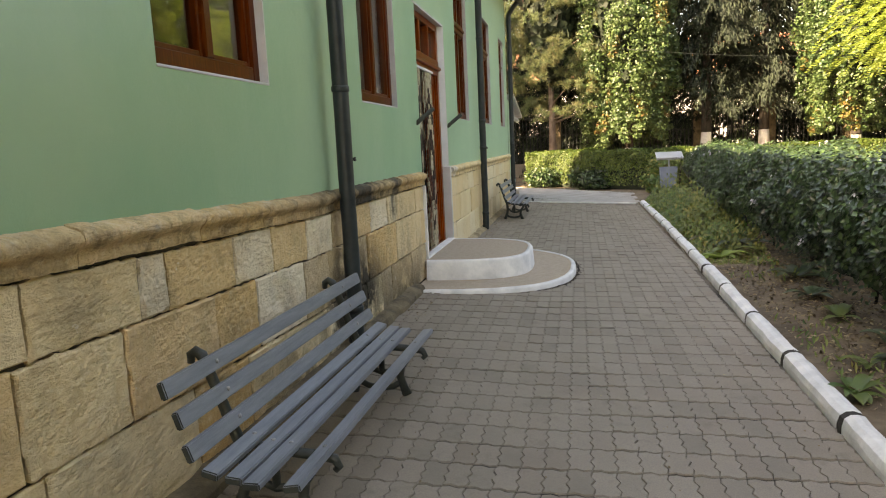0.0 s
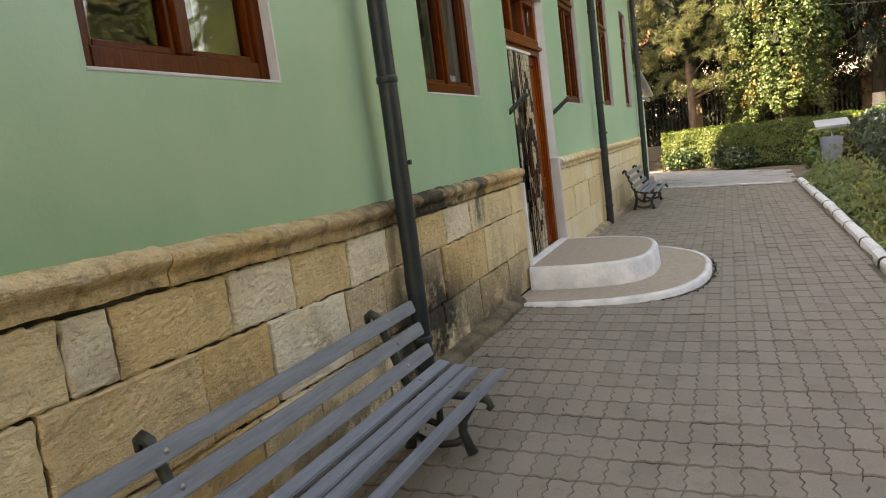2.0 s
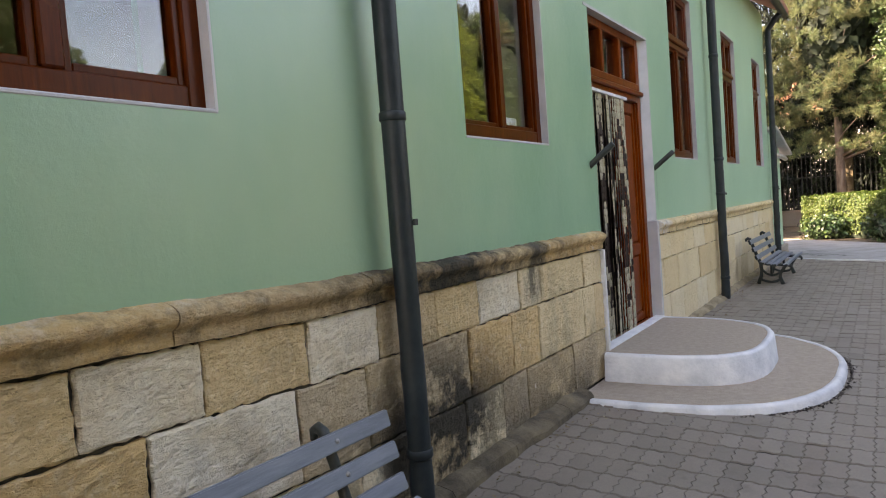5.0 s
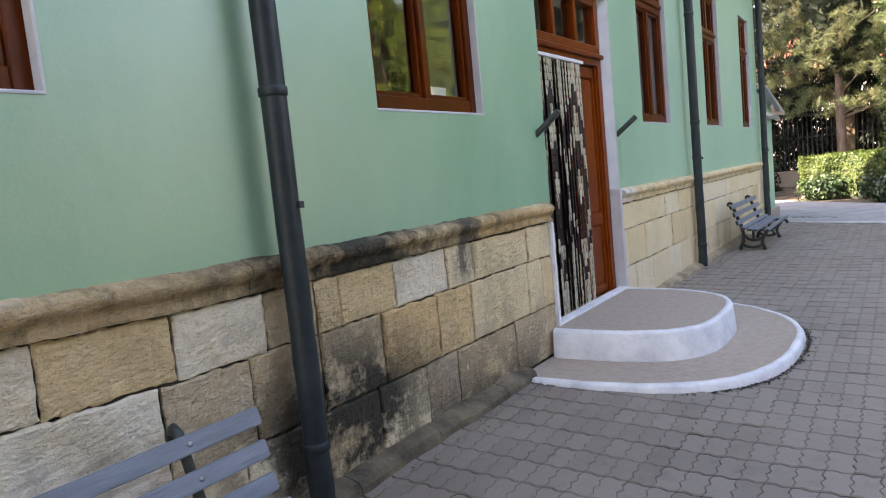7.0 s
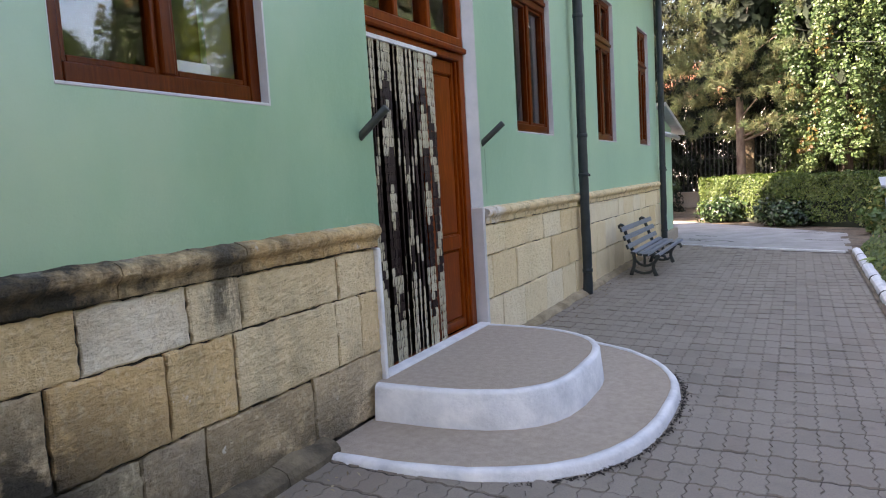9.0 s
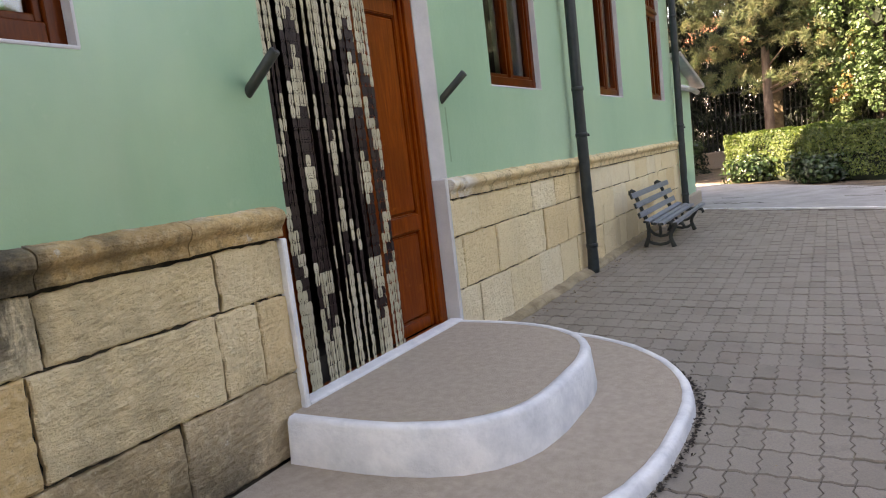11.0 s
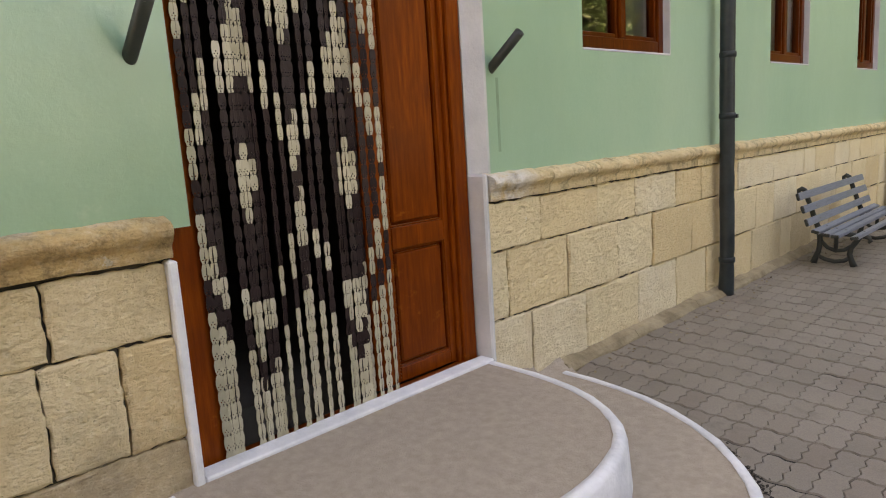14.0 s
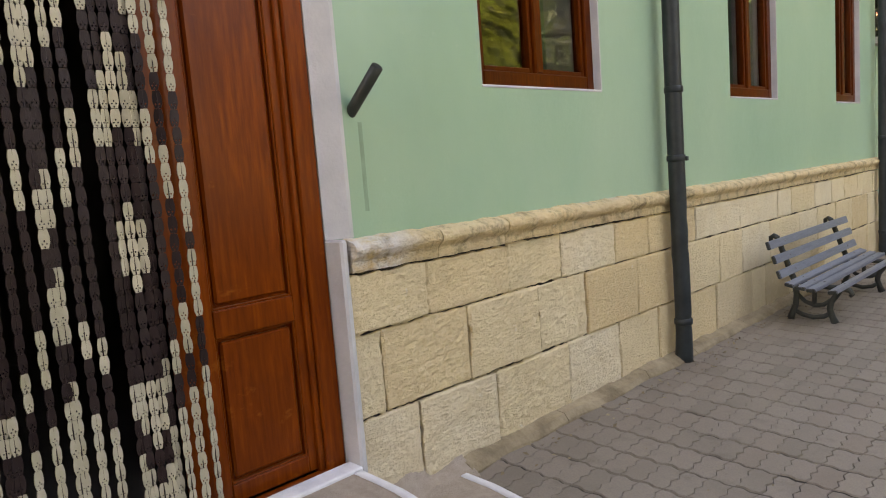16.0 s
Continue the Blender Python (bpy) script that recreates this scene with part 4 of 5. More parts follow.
gap = [0, 0, 0.1, 1.1, 0.2, 0.1, 0, 0, 0.3, 0.3, 0.7, 0, 0.5, 0.2, 1.4, 0, 0, 0, 0.1, 0.1, 0.4, 0.7]
place = np.cumsum([1 + g for g in gap])
for i in range(N_STRAND):
    c = abs((i if i < 11 else i - 11) - 5)
    y = 7.965 + 0.915 * place[i] / place[-1] + rc.normal(0, 0.004)
    shift, turn = rc.normal(0, 0.25), rc.normal(0, 0.18) if rc.random() < 0.9 else rc.normal(0, 0.8)
    sway, deep = rc.normal(0, 0.008), 0.004 * (i % 2) + rc.normal(0, 0.006)
    bm = bmesh.new()
    tube(bm, [(-1.845 + deep, y, 2.425), (-1.845 + deep, y + sway * 0.3, 1.4), (-1.845 + deep, y + sway, 0.30)], 0.0025, 5)
    strand = part("strand", bm, BROWN, curtain, "hanging strand of linked plastic pieces")
    for j in range(N_LINK):
        r = j - 17
        inner, outer, last = (6.2 - 0.21 * c * c, 11.4 - 1.45 * c, 14.7 - 1.15 * c) if r < 0 else (7.9 - 0.28 * c * c, 11.7 - 1.4 * c, 13.9 - 1.35 * c)
        m = abs(r + shift)
        pale = m + 1.1 * c <= 2.4 or inner < m <= outer or m > last
        turn = turn * 0.97 + rc.normal(0, 0.06)
        ob = new("link", link_meshes[0 if pale else 1])
        ob.parent = strand
        ob.location = (-1.847 + deep, y + sway * (j / N_LINK) ** 1.5, 2.415 - j * (LH - 0.0005))
        ob.rotation_euler = (rc.normal(0, 0.02), rc.normal(0, 0.03), turn)

# ---- benches ----
def bench(at, turn, label):
    b = thing("bench", (0, 0, 0), label, "bench", "slatted benches by the wall")
    L = 1.02
    rows = [(-0.472, 0.672, 74, "backrest_slat"), (-0.432, 0.556, 72, "backrest_slat"), (-0.392, 0.440, 70, "backrest_slat"),
            (-0.322, 0.358, 14, "seat_slat"), (-0.238, 0.334, 5, "seat_slat"), (-0.160, 0.326, 0, "seat_slat"), (-0.012, 0.318, -9, "seat_slat")]
    for k, (x, z, tilt, name) in enumerate(rows):
        bm = bmesh.new()
        box(bm, -0.034, 0.034, -L - 0.035 + 0.012 * math.sin(k * 2.1), L + 0.012 * math.cos(k * 1.7), -0.015, 0.015, bev=0.005, seg=2)
        bmesh.ops.transform(bm, verts=bm.verts, matrix=pose(x, 0.05 * (x + 0.24), z, 0, tilt, 0))
        for f in bm.faces:
            f.material_index = 1 if abs(f.normal.y) > 0.9 else 0
        s = part(name, bm, [SLAT, IRON], b)
        for y in (-0.72, 0.72):
            bm = bmesh.new()
            n = pose(0, 0, 0, 0, tilt, 0) @ Vector((0, 0, 1))
            p = Vector((x, y, z)) + n * 0.013
            tube(bm, [p, p + n * 0.005, p + n * 0.008], [0.0105, 0.010, 0.003], 10)
            part("bolt", bm, STEEL, s)
    for y in (-0.72, 0.72):
        frame_side = [
            # back post with a scrolled head, down to the rear foot
            ([(-0.575, 0.665), (-0.572, 0.700), (-0.548, 0.715), (-0.522, 0.700), (-0.505, 0.655), (-0.465, 0.545), (-0.425, 0.425), (-0.385, 0.325), (-0.375, 0.22), (-0.385, 0.13), (-0.415, 0.05), (-0.43, 0.0)], [0.014, 0.018, 0.021, 0.022, 0.021, 0.021, 0.022, 0.024, 0.022, 0.021, 0.024, 0.028]),
            # seat rail, curled under at the front
            ([(-0.40, 0.345), (-0.30, 0.318), (-0.16, 0.300), (-0.03, 0.292), (0.025, 0.280), (0.040, 0.250), (0.022, 0.232)], [0.020, 0.020, 0.019, 0.020, 0.019, 0.016, 0.012]),
            # front leg
            ([(-0.045, 0.288), (-0.075, 0.235), (-0.115, 0.175), (-0.125, 0.115), (-0.105, 0.05), (-0.085, 0.0)], [0.022, 0.021, 0.021, 0.021, 0.023, 0.028]),
            # upper stay crossing from the back post to the front leg
            ([(-0.378, 0.235), (-0.31, 0.165), (-0.24, 0.138), (-0.17, 0.150), (-0.10, 0.200)], 0.016),
            # low sagging stretcher between the feet
            ([(-0.40, 0.085), (-0.33, 0.052), (-0.25, 0.036), (-0.17, 0.050), (-0.115, 0.085)], 0.017),
            ([(-0.24, 0.31), (-0.238, 0.22), (-0.24, 0.135)], 0.016),
        ]
        bm = bmesh.new()
        for pts, r in frame_side:
            tube(bm, [(px, y, pz) for px, pz in pts], [q * 1.15 for q in r] if isinstance(r, list) else r * 1.15, 10)
        for v in bm.verts:
            v.co.y = y + (v.co.y - y) * 0.75
        part("leg_frame", bm, IRON, b, "dark scrolled cast iron leg frame", True)
    b.matrix_basis = pose(*at, 0, 0, turn)
    return b


bench((-1.052, 3.575, 0.028), -1.2, "grey painted slatted park bench with cast iron legs")
bench((-1.085, 14.56, 0.028), 0.0, "grey slatted park bench with dark iron legs, farther along")

# ---- kerb ----
kerb = thing("kerb", (1.3, 6, 0), "white painted rounded kerb stones with dark joints", "kerb", "", "structure")
profile = [(x + 0.04, z) for x, z in [(1.262, -0.1), (1.262, 0.035), (1.272, 0.072), (1.30, 0.092), (1.335, 0.096), (1.368, 0.085), (1.388, 0.055), (1.392, -0.1)]]
def kerb_line(bm):
    """The kerb runs slightly aslant, nearer to the wall at the near end."""
    for v in bm.verts:
        v.co.x += kerb_shift(v.co.y)


def kerb_shift(y):
    return min(-0.100 + 0.0115 * (y - 3.5), 0.0)


KERB_Y = [-2.3, -1.2, -0.05, 0.95, 1.95, 3.0]
ys = [4.03]
while ys[-1] < 16.2:
    ys.append(ys[-1] + (1.05 if len(ys) % 3 else 1.12))
KERB_Y = KERB_Y + ys[:-1] + [16.62]
for a, b in zip(KERB_Y, KERB_Y[1:]):
    bm = bmesh.new()
    o = rs.uniform(-0.008, 0.008)
    extrude_y(bm, [(x + o, z + rs.uniform(-0.002, 0.002)) for x, z in profile], a + 0.018, b - 0.018, 8, 0.01)
    bmesh.ops.bevel(bm, geom=[e for e in bm.edges if len(e.link_faces) == 2 and any(len(f.verts) > 4 for f in e.link_faces)], offset=0.01, segments=1, affect="EDGES")
    kerb_line(bm)
    part("kerb_stone", bm, WHITE, kerb)
bm = bmesh.new()
extrude_y(bm, [((x - 1.367) * 0.84 + 1.367, z * 0.86) for x, z in profile], -2.3, 16.6, 40)
kerb_line(bm)
part("kerb_bed", bm, TAR, kerb, "dark cement in the joints")
for b in KERB_Y[1:-1]:
    bm = bmesh.new()
    extrude_y(bm, [((x - 1.367) * 1.02 + 1.367, z * 0.985) for x, z in profile], b - 0.022 - rs.uniform(0, 0.012), b + 0.022 + rs.uniform(0, 0.012), 4, 0.005)
    kerb_line(bm)
    part("joint_filling", bm, TAR, kerb, "dark cement filling between kerb stones")

# ---- litter bin ----
lb = thing("litter_bin", (2.1, 17.9, 0.0), "blue-grey metal litter bin on a post under a pale tin roof", "litter bin")
bm = bmesh.new()
tube(bm, [(2.1, 17.9, -0.05), (2.1, 17.9, 1.06)], 0.022, 10)
part("post", bm, TIN, lb)
bm = bmesh.new()
box(bm, -0.315, 0.315, -0.21, 0.21, -0.010, 0.010, bev=0.004)
box(bm, -0.315, 0.315, -0.21, -0.198, -0.05, -0.010, bev=0.003)
bmesh.ops.transform(bm, verts=bm.verts, matrix=pose(2.1, 17.9, 1.06, 18, 0, 0))
part("roof", bm, TIN, lb, "small pale tin roof")
bm = bmesh.new()
lo = [bm.verts.new((2.06 + x * 0.165, 17.74 + y * 0.12, 0.27)) for x, y in ((-1, -1), (1, -1), (1, 1), (-1, 1))]
hi = [bm.verts.new((2.06 + x * 0.20, 17.74 + y * 0.15, 0.78)) for x, y in ((-1, -1), (1, -1), (1, 1), (-1, 1))]
inn = [bm.verts.new((2.06 + x * 0.185, 17.74 + y * 0.135, 0.775)) for x, y in ((-1, -1), (1, -1), (1, 1), (-1, 1))]
low = [bm.verts.new((2.06 + x * 0.155, 17.74 + y * 0.11, 0.29)) for x, y in ((-1, -1), (1, -1), (1, 1), (-1, 1))]
for a, b in ((lo, hi), (hi, inn), (inn, low)):
    for i in range(4):
        bm.faces.new((a[i], a[(i + 1) % 4], b[(i + 1) % 4], b[i]))
bm.faces.new(lo[::-1]), bm.faces.new(low)
part("bucket", bm, BINBLUE, lb)
for z in (0.42, 0.68):
    part("bracket", boxes((2.0, 2.13, 17.872, 17.905, z, z + 0.03), bev=0.004), TIN, lb)

# ---- hedges ----
def unit(v):
    return v / (np.linalg.norm(v, axis=1, keepdims=True) + 1e-9)


def lumps(p, scale, seed):
    """Slow unevenness for hedge faces and crowns."""
    return np.array([noise.noise((a * scale + seed, b * scale, c * scale)) for a, b, c in p])


rh = np.random.default_rng(21)
hedge = thing("garden_hedge", (3.1, 11.0, 0.0), "dense dark green hibiscus hedge with a few pale flowers", "hedge")
# core of dark twigs
bm = bmesh.new()
for k in range(260):
    x, y = rh.uniform(2.35, 4.3), rh.uniform(-2.0, 20.5)
    p = Vector((x, y, 0.0))
    q = p + Vector((rh.normal(0, 0.22), rh.normal(0, 0.22), rh.uniform(0.7, 1.1)))
    tube(bm, [p, (p + q) / 2 + Vector((rh.normal(0, 0.05), rh.normal(0, 0.05), 0)), q], [0.014, 0.010, 0.004], 5)
tagged(part("stems", bm, BARK, hedge, "thin brown woody stems"), kind="stuff")
# Near-black sheet inside the hedge stands in for its shade.
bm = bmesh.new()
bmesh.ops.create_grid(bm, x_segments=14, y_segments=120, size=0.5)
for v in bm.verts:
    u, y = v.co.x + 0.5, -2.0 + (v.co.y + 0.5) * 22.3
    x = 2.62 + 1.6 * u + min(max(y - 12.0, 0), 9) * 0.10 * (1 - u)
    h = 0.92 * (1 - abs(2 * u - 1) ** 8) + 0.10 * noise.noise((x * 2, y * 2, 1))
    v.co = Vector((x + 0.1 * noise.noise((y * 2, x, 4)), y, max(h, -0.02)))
part("inner_foliage", bm, LEAF_SHADE, hedge, "dark fill inside the hedge, shade put into its colour")
K = 92000
u = rh.random(K)
y = -2.0 + 22.4 * rh.random(K) ** 0.9
arc = np.where(u < 0.56, u / 0.56, 1 + (u - 0.56) / 0.44)
front = arc < 1
z = np.where(front, 0.22 + 0.98 * arc ** 0.85, 1.16)
x = np.where(front, 2.16 - 0.20 * np.sin(np.pi * np.clip(arc, 0, 1)) + 0.16 * arc ** 3, 2.32 + (arc - 1) * 2.2)
x = x - 0.16 * np.clip((9.0 - y) / 2.0, 0, 1) * (2 - arc).clip(0, 1) + np.clip(y - 12.0, 0, 9) * 0.10 * np.clip(2 - arc, 0, 1)
P = np.stack((x, y, z), 1)
# leaning sprays: leaves gather in tufts with dark hollows between them
tuft = lumps(P, 4.2, 8.0)
b1 = lumps(P, 1.5, 3.0) * 0.24 + tuft * 0.20
N = np.where(front[:, None], np.array([-0.85, -0.2, 0.55]), np.array([-0.1, -0.15, 1.0]))
P = P + N * (b1 - 0.22 * rh.random(K) ** 1.3)[:, None]
keep = ((P[:, 2] > 0.42 + 0.30 * lumps(P, 2.0, 5.0)) | (rh.random(K) < 0.12)) & ((tuft > -0.22) | (rh.random(K) < 0.25))
P, N = P[keep], N[keep]
leaves("leaves", P, N, 0.063, LEAF_HEDGE, hedge, "dark green toothed leaves", 0.62, 1)
sel = rh.choice(len(P), 44, replace=False)
fp = np.repeat(P[sel] + N[sel] * 0.04, 6, 0)
flower_heads = leaves("flowers", fp + rh.normal(0, 0.018, fp.shape), np.repeat(N[sel], 6, 0), 0.05, PETAL, hedge, "pale lilac and white flowers", 0.8, 2)
tagged(flower_heads, kind="stuff")

# clipped hedge beyond the apron, in two runs
def clipped_hedge(A, B, height, depth, count, label, seed):
    h = thing("clipped_hedge", (*((A + B) / 2), 0), label, "hedge", "clipped hedge runs")
    r = np.random.default_rng(seed)
    along = (B - A) / np.linalg.norm(B - A)
    across = np.array([-along[1], along[0]])
    across = across if across[1] > 0 else -across
    length = np.linalg.norm(B - A)
    # Near-black block within each run paints the shade between its leaves.
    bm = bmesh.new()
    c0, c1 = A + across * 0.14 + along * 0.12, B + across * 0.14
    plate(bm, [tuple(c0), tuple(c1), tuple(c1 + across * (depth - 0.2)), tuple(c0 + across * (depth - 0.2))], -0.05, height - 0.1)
    part("inner_foliage", bm, LEAF_SHADE, h, "dark fill inside the hedge, shade put into its colour")
    u, v = r.random(count), r.random(count)
    face = r.choice(3, count, p=[0.48, 0.38, 0.14])
    d = np.where(face == 0, 0.0, v * depth)
    s = np.where(face == 2, 0.0, u * length)
    z = np.where(face == 0, 0.08 + (height - 0.08) * v, np.where(face == 1, height, height * u))
    P = np.concatenate((A + along * s[:, None] + across * d[:, None], z[:, None]), 1)
    N = np.where((face == 0)[:, None], np.array([*(-across), 0.2]), np.where((face == 1)[:, None], np.array([0, 0, 1.0]), np.array([*(-along), 0.2])))
    P = P + N * (0.16 * lumps(P, 1.6, 2.0) + 0.07 * lumps(P, 6.0, 1.0) - 0.12 * r.random(count) ** 2)[:, None]
    thin = (P[:, 2] > 0.5 + 0.3 * lumps(P, 1.2, 4.0)) | (r.random(count) < 0.4)
    leaves("leaves", P[thin], N[thin], 0.06, LEAF_BOX, h, "small yellow-green leaves", 0.6, seed)


clipped_hedge(np.array([-1.95, 25.0]), np.array([0.15, 23.2]), 1.16, 1.0, 14000, "low clipped hedge with a sunlit yellow-green end", 3)
clipped_hedge(np.array([0.05, 22.75]), np.array([3.6, 20.1]), 1.14, 1.1, 22000, "clipped yellow-green hedge in patchy sun", 4)
back_hedge = thing("back_hedge", (8.5, 24.0, 0), "clipped green hedge beyond the flower beds", "hedge")
K = 16000
xx, w2 = rh.uniform(4.5, 15.0, K), rh.random(K)
top = rh.random(K) < 0.5
P = np.stack((xx, np.where(top, 24 + w2 * 1.0, 24.0), np.where(top, 1.1, 0.05 + 1.05 * w2)), 1)
N = np.where(top[:, None], np.array([0, 0, 1.0]), np.array([0, -1, 0.2]))
P += N * (0.12 * lumps(P, 1.4, 6.0) - 0.08 * rh.random(K))[:, None]
leaves("leaves", P, N, 0.085, LEAF_BOX, back_hedge, "", 0.6, 4)
# Block in the same near-black colour, painting the hedge's inner shade.
part("inner_foliage", boxes((4.6, 14.9, 24.1, 24.9, -0.05, 1.0)), LEAF_SHADE, back_hedge, "dark fill inside the hedge, shade put into its colour")

# weeds and low plants in the bed
K = 9500
y = 8.6 + 8.3 * rh.random(K) ** 0.85
x = 1.44 + (0.70 + 0.05 * (y - 8.6)) * rh.random(K) ** 1.1
hmax = np.clip(0.12 + 0.62 * (lumps(np.stack((x, y, x * 0), 1), 1.5, 2.0) + 0.38), 0.03, 0.75) * np.clip((y - 8.6) / 2.0, 0.10, 1) * np.clip((x - 1.36) / 0.3, 0.25, 1)
P = np.stack((x, y, 0.02 + hmax * rh.random(K)), 1)
tagged(leaves("bed_weeds", P, np.tile([-0.2, -0.5, 0.8], (K, 1)), 0.075, LEAF_WEED, None, "", 0.42, 5, np.tile([0, 0, 1.0], (K, 1))), "green and yellowing weeds along the kerb", "weeds", "", "stuff")
K = 5200
x, y = 1.42 + 1.1 * rh.random(K), 1.0 + 15 * rh.random(K) ** 1.2
P = np.stack((x, y, np.full(K, 0.055)), 1)
tagged(leaves("soil_litter", P, np.tile([0, 0, 1.0], (K, 1)), 0.035, DRYLEAF, None, "", 0.5, 6), "dry leaf litter and stubble on the soil", "litter", "", "stuff")
K = 800
x, y = 1.42 + 0.75 * rh.random(K), 3.0 + 7 * rh.random(K)
lit = lumps(np.stack((x, y, x * 0), 1), 1.6, 12.0) > 0.12
P = np.stack((x, y, 0.04 + 0.07 * rh.random(K)), 1)[lit]
tagged(leaves("low_weeds", P, np.tile([0, -0.6, 0.8], (len(P), 1)), 0.07, LEAF_WEED, None, "", 0.25, 7, np.tile([0, 0, 1.0], (len(P), 1))), "sparse low weeds on the soil", "weeds", "", "stuff")


K = 1500
x, y = 1.46 + 1.0 * rh.random(K), 1.5 + 13 * rh.random(K)
cl = [Vector(v).normalized() for v in ((1, 0, -0.4), (-0.5, 0.9, -0.4), (-0.5, -0.9, -0.4), (0.1, 0.1, 1))]
vs, fs = [], []
for k in range(K):
    sz = 0.006 + 0.016 * rh.random() ** 3
    q = Euler((rh.random() * 6, rh.random() * 6, rh.random() * 6)).to_matrix()
    vs += [tuple(q @ v * sz + Vector((x[k], y[k], 0.035 + 0.03 * noise.noise((x[k] * 2.3, y[k] * 2.3, 0))))) for v in cl]
    fs += [[4 * k + i for i in f] for f in ((0, 1, 2), (0, 1, 3), (1, 2, 3), (2, 0, 3))]
tagged(raw_mesh("soil_clods", vs, fs, [SOIL]), "small crumbs and clods of dry earth", "soil", "", "stuff")


def leafy_plant(at, count, length, mat, label, seed):
    """A clump of long arching leaves from one root."""
    p = thing("bed_plant", at, label, "plant", "plants in the bed")
    r = random.Random(seed)
    for k in range(count):
        a, lift = r.uniform(0, 6.28), r.uniform(0.25, 0.75)
        ln = length * r.uniform(0.7, 1.15)
        bm = bmesh.new()
        rows = []
        for j in range(7):
            t = j / 6
            out = ln * t
            zz = at[2] + ln * (lift * t - 0.75 * lift * t * t)
            wd = ln * 0.30 * math.sin(math.pi * min(t * 0.92 + 0.08, 1)) ** 0.8
            c = Vector((at[0] + math.cos(a) * out * 0.8, at[1] + math.sin(a) * out * 0.8, zz))
            sd = Vector((-math.sin(a), math.cos(a), 0)) * wd * 0.5
            rows.append([bm.verts.new(q) for q in (c - sd + Vector((0, 0, wd * 0.18)), c, c + sd + Vector((0, 0, wd * 0.18)))])
        for m, n in zip(rows, rows[1:]):
            for q in (0, 1):
                bm.faces.new((m[q], m[q + 1], n[q + 1], n[q])).smooth = True
        part("leaf", bm, mat, p)


leafy_plant((1.44, 4.48, 0.03), 9, 0.27, LEAF_WEED, "broad-leaved green plant beside the kerb", 1)
leafy_plant((1.72, 5.0, 0.03), 6, 0.22, LEAF_WEED, "small broad-leaved plant on bare soil", 2)
leafy_plant((1.95, 6.9, 0.03), 8, 0.30, LEAF_HEDGE, "dark leafy plant at the foot of the hedge", 3)
leafy_plant((1.75, 9.3, 0.03), 10, 0.40, LEAF_WEED, "yellowing leafy plant near the kerb", 4)
leafy_plant((2.05, 5.6, 0.03), 8, 0.26, LEAF_LIME, "light green plant below the hedge", 6)
leafy_plant((2.0, 4.9, 0.03), 11, 0.34, LEAF_HEDGE, "broad dark-leaved plant under the hedge", 11)
leafy_plant((2.1, 7.8, 0.03), 12, 0.38, LEAF_HEDGE, "broad dark-leaved plant under the hedge", 12)
leafy_plant((1.95, 6.2, 0.03), 7, 0.28, LEAF_WEED, "light green leafy plant near the hedge", 13)
for at, count, length, mat, label, seed in (
        ((1.62, 9.0, 0.03), 12, 0.34, LEAF_YELLOW, "yellowing broad-leaved plant at the kerb", 21),
        ((1.95, 9.7, 0.03), 14, 0.46, LEAF_HEDGE, "dark leafy plant among the weeds", 22),
        ((1.72, 11.3, 0.03), 14, 0.50, LEAF_WEED, "tall green plant near the kerb", 23),
        ((2.1, 12.2, 0.03), 15, 0.58, LEAF_HEDGE, "tall dark leafy plant before the hedge", 24),
        ((1.8, 13.4, 0.03), 14, 0.52, LEAF_WEED, "tall green plant near the kerb", 25),
        ((1.65, 14.9, 0.03), 12, 0.42, LEAF_YELLOW, "light yellow-green plant near the kerb", 26)):
    leafy_plant(at, count, length, mat, label, seed)
leafy_plant((1.7, 10.4, 0.03), 9, 0.36, LEAF_GOLD, "yellow-leaved plant among the weeds", 7)

# debris along the outer edge of the lower step
K = 900
edge = inset(STEP1, -0.035)
idx = rh.integers(2, len(edge) - 3, K)
edge = np.array(edge)
P = edge[idx] + (edge[idx + 1] - edge[idx]) * rh.random((K, 1)) + rh.normal(0, 0.018, (K, 2)) * (0.4 + 1.2 * rh.random((K, 1)) ** 3)
P = np.concatenate((P, np.full((K, 1), 0.008)), 1)
tagged(leaves("step_edge_debris", P, np.tile([0, 0, 1.0], (K, 1)), 0.020, [BARK], None, "", 0.6, 8), "dark moss and grit along the step", "debris", "", "stuff")
K = 260
P = np.stack((-1.62 + 0.22 * rh.random(K) ** 2, 4.5 + 13 * rh.random(K), np.full(K, 0.047)), 1)
tagged(leaves("wall_foot_litter", P, np.tile([0, 0, 1.0], (K, 1)), 0.03, [DRYLEAF], None, "", 0.5, 9), "small dry leaves along the wall foot", "litter", "", "stuff")


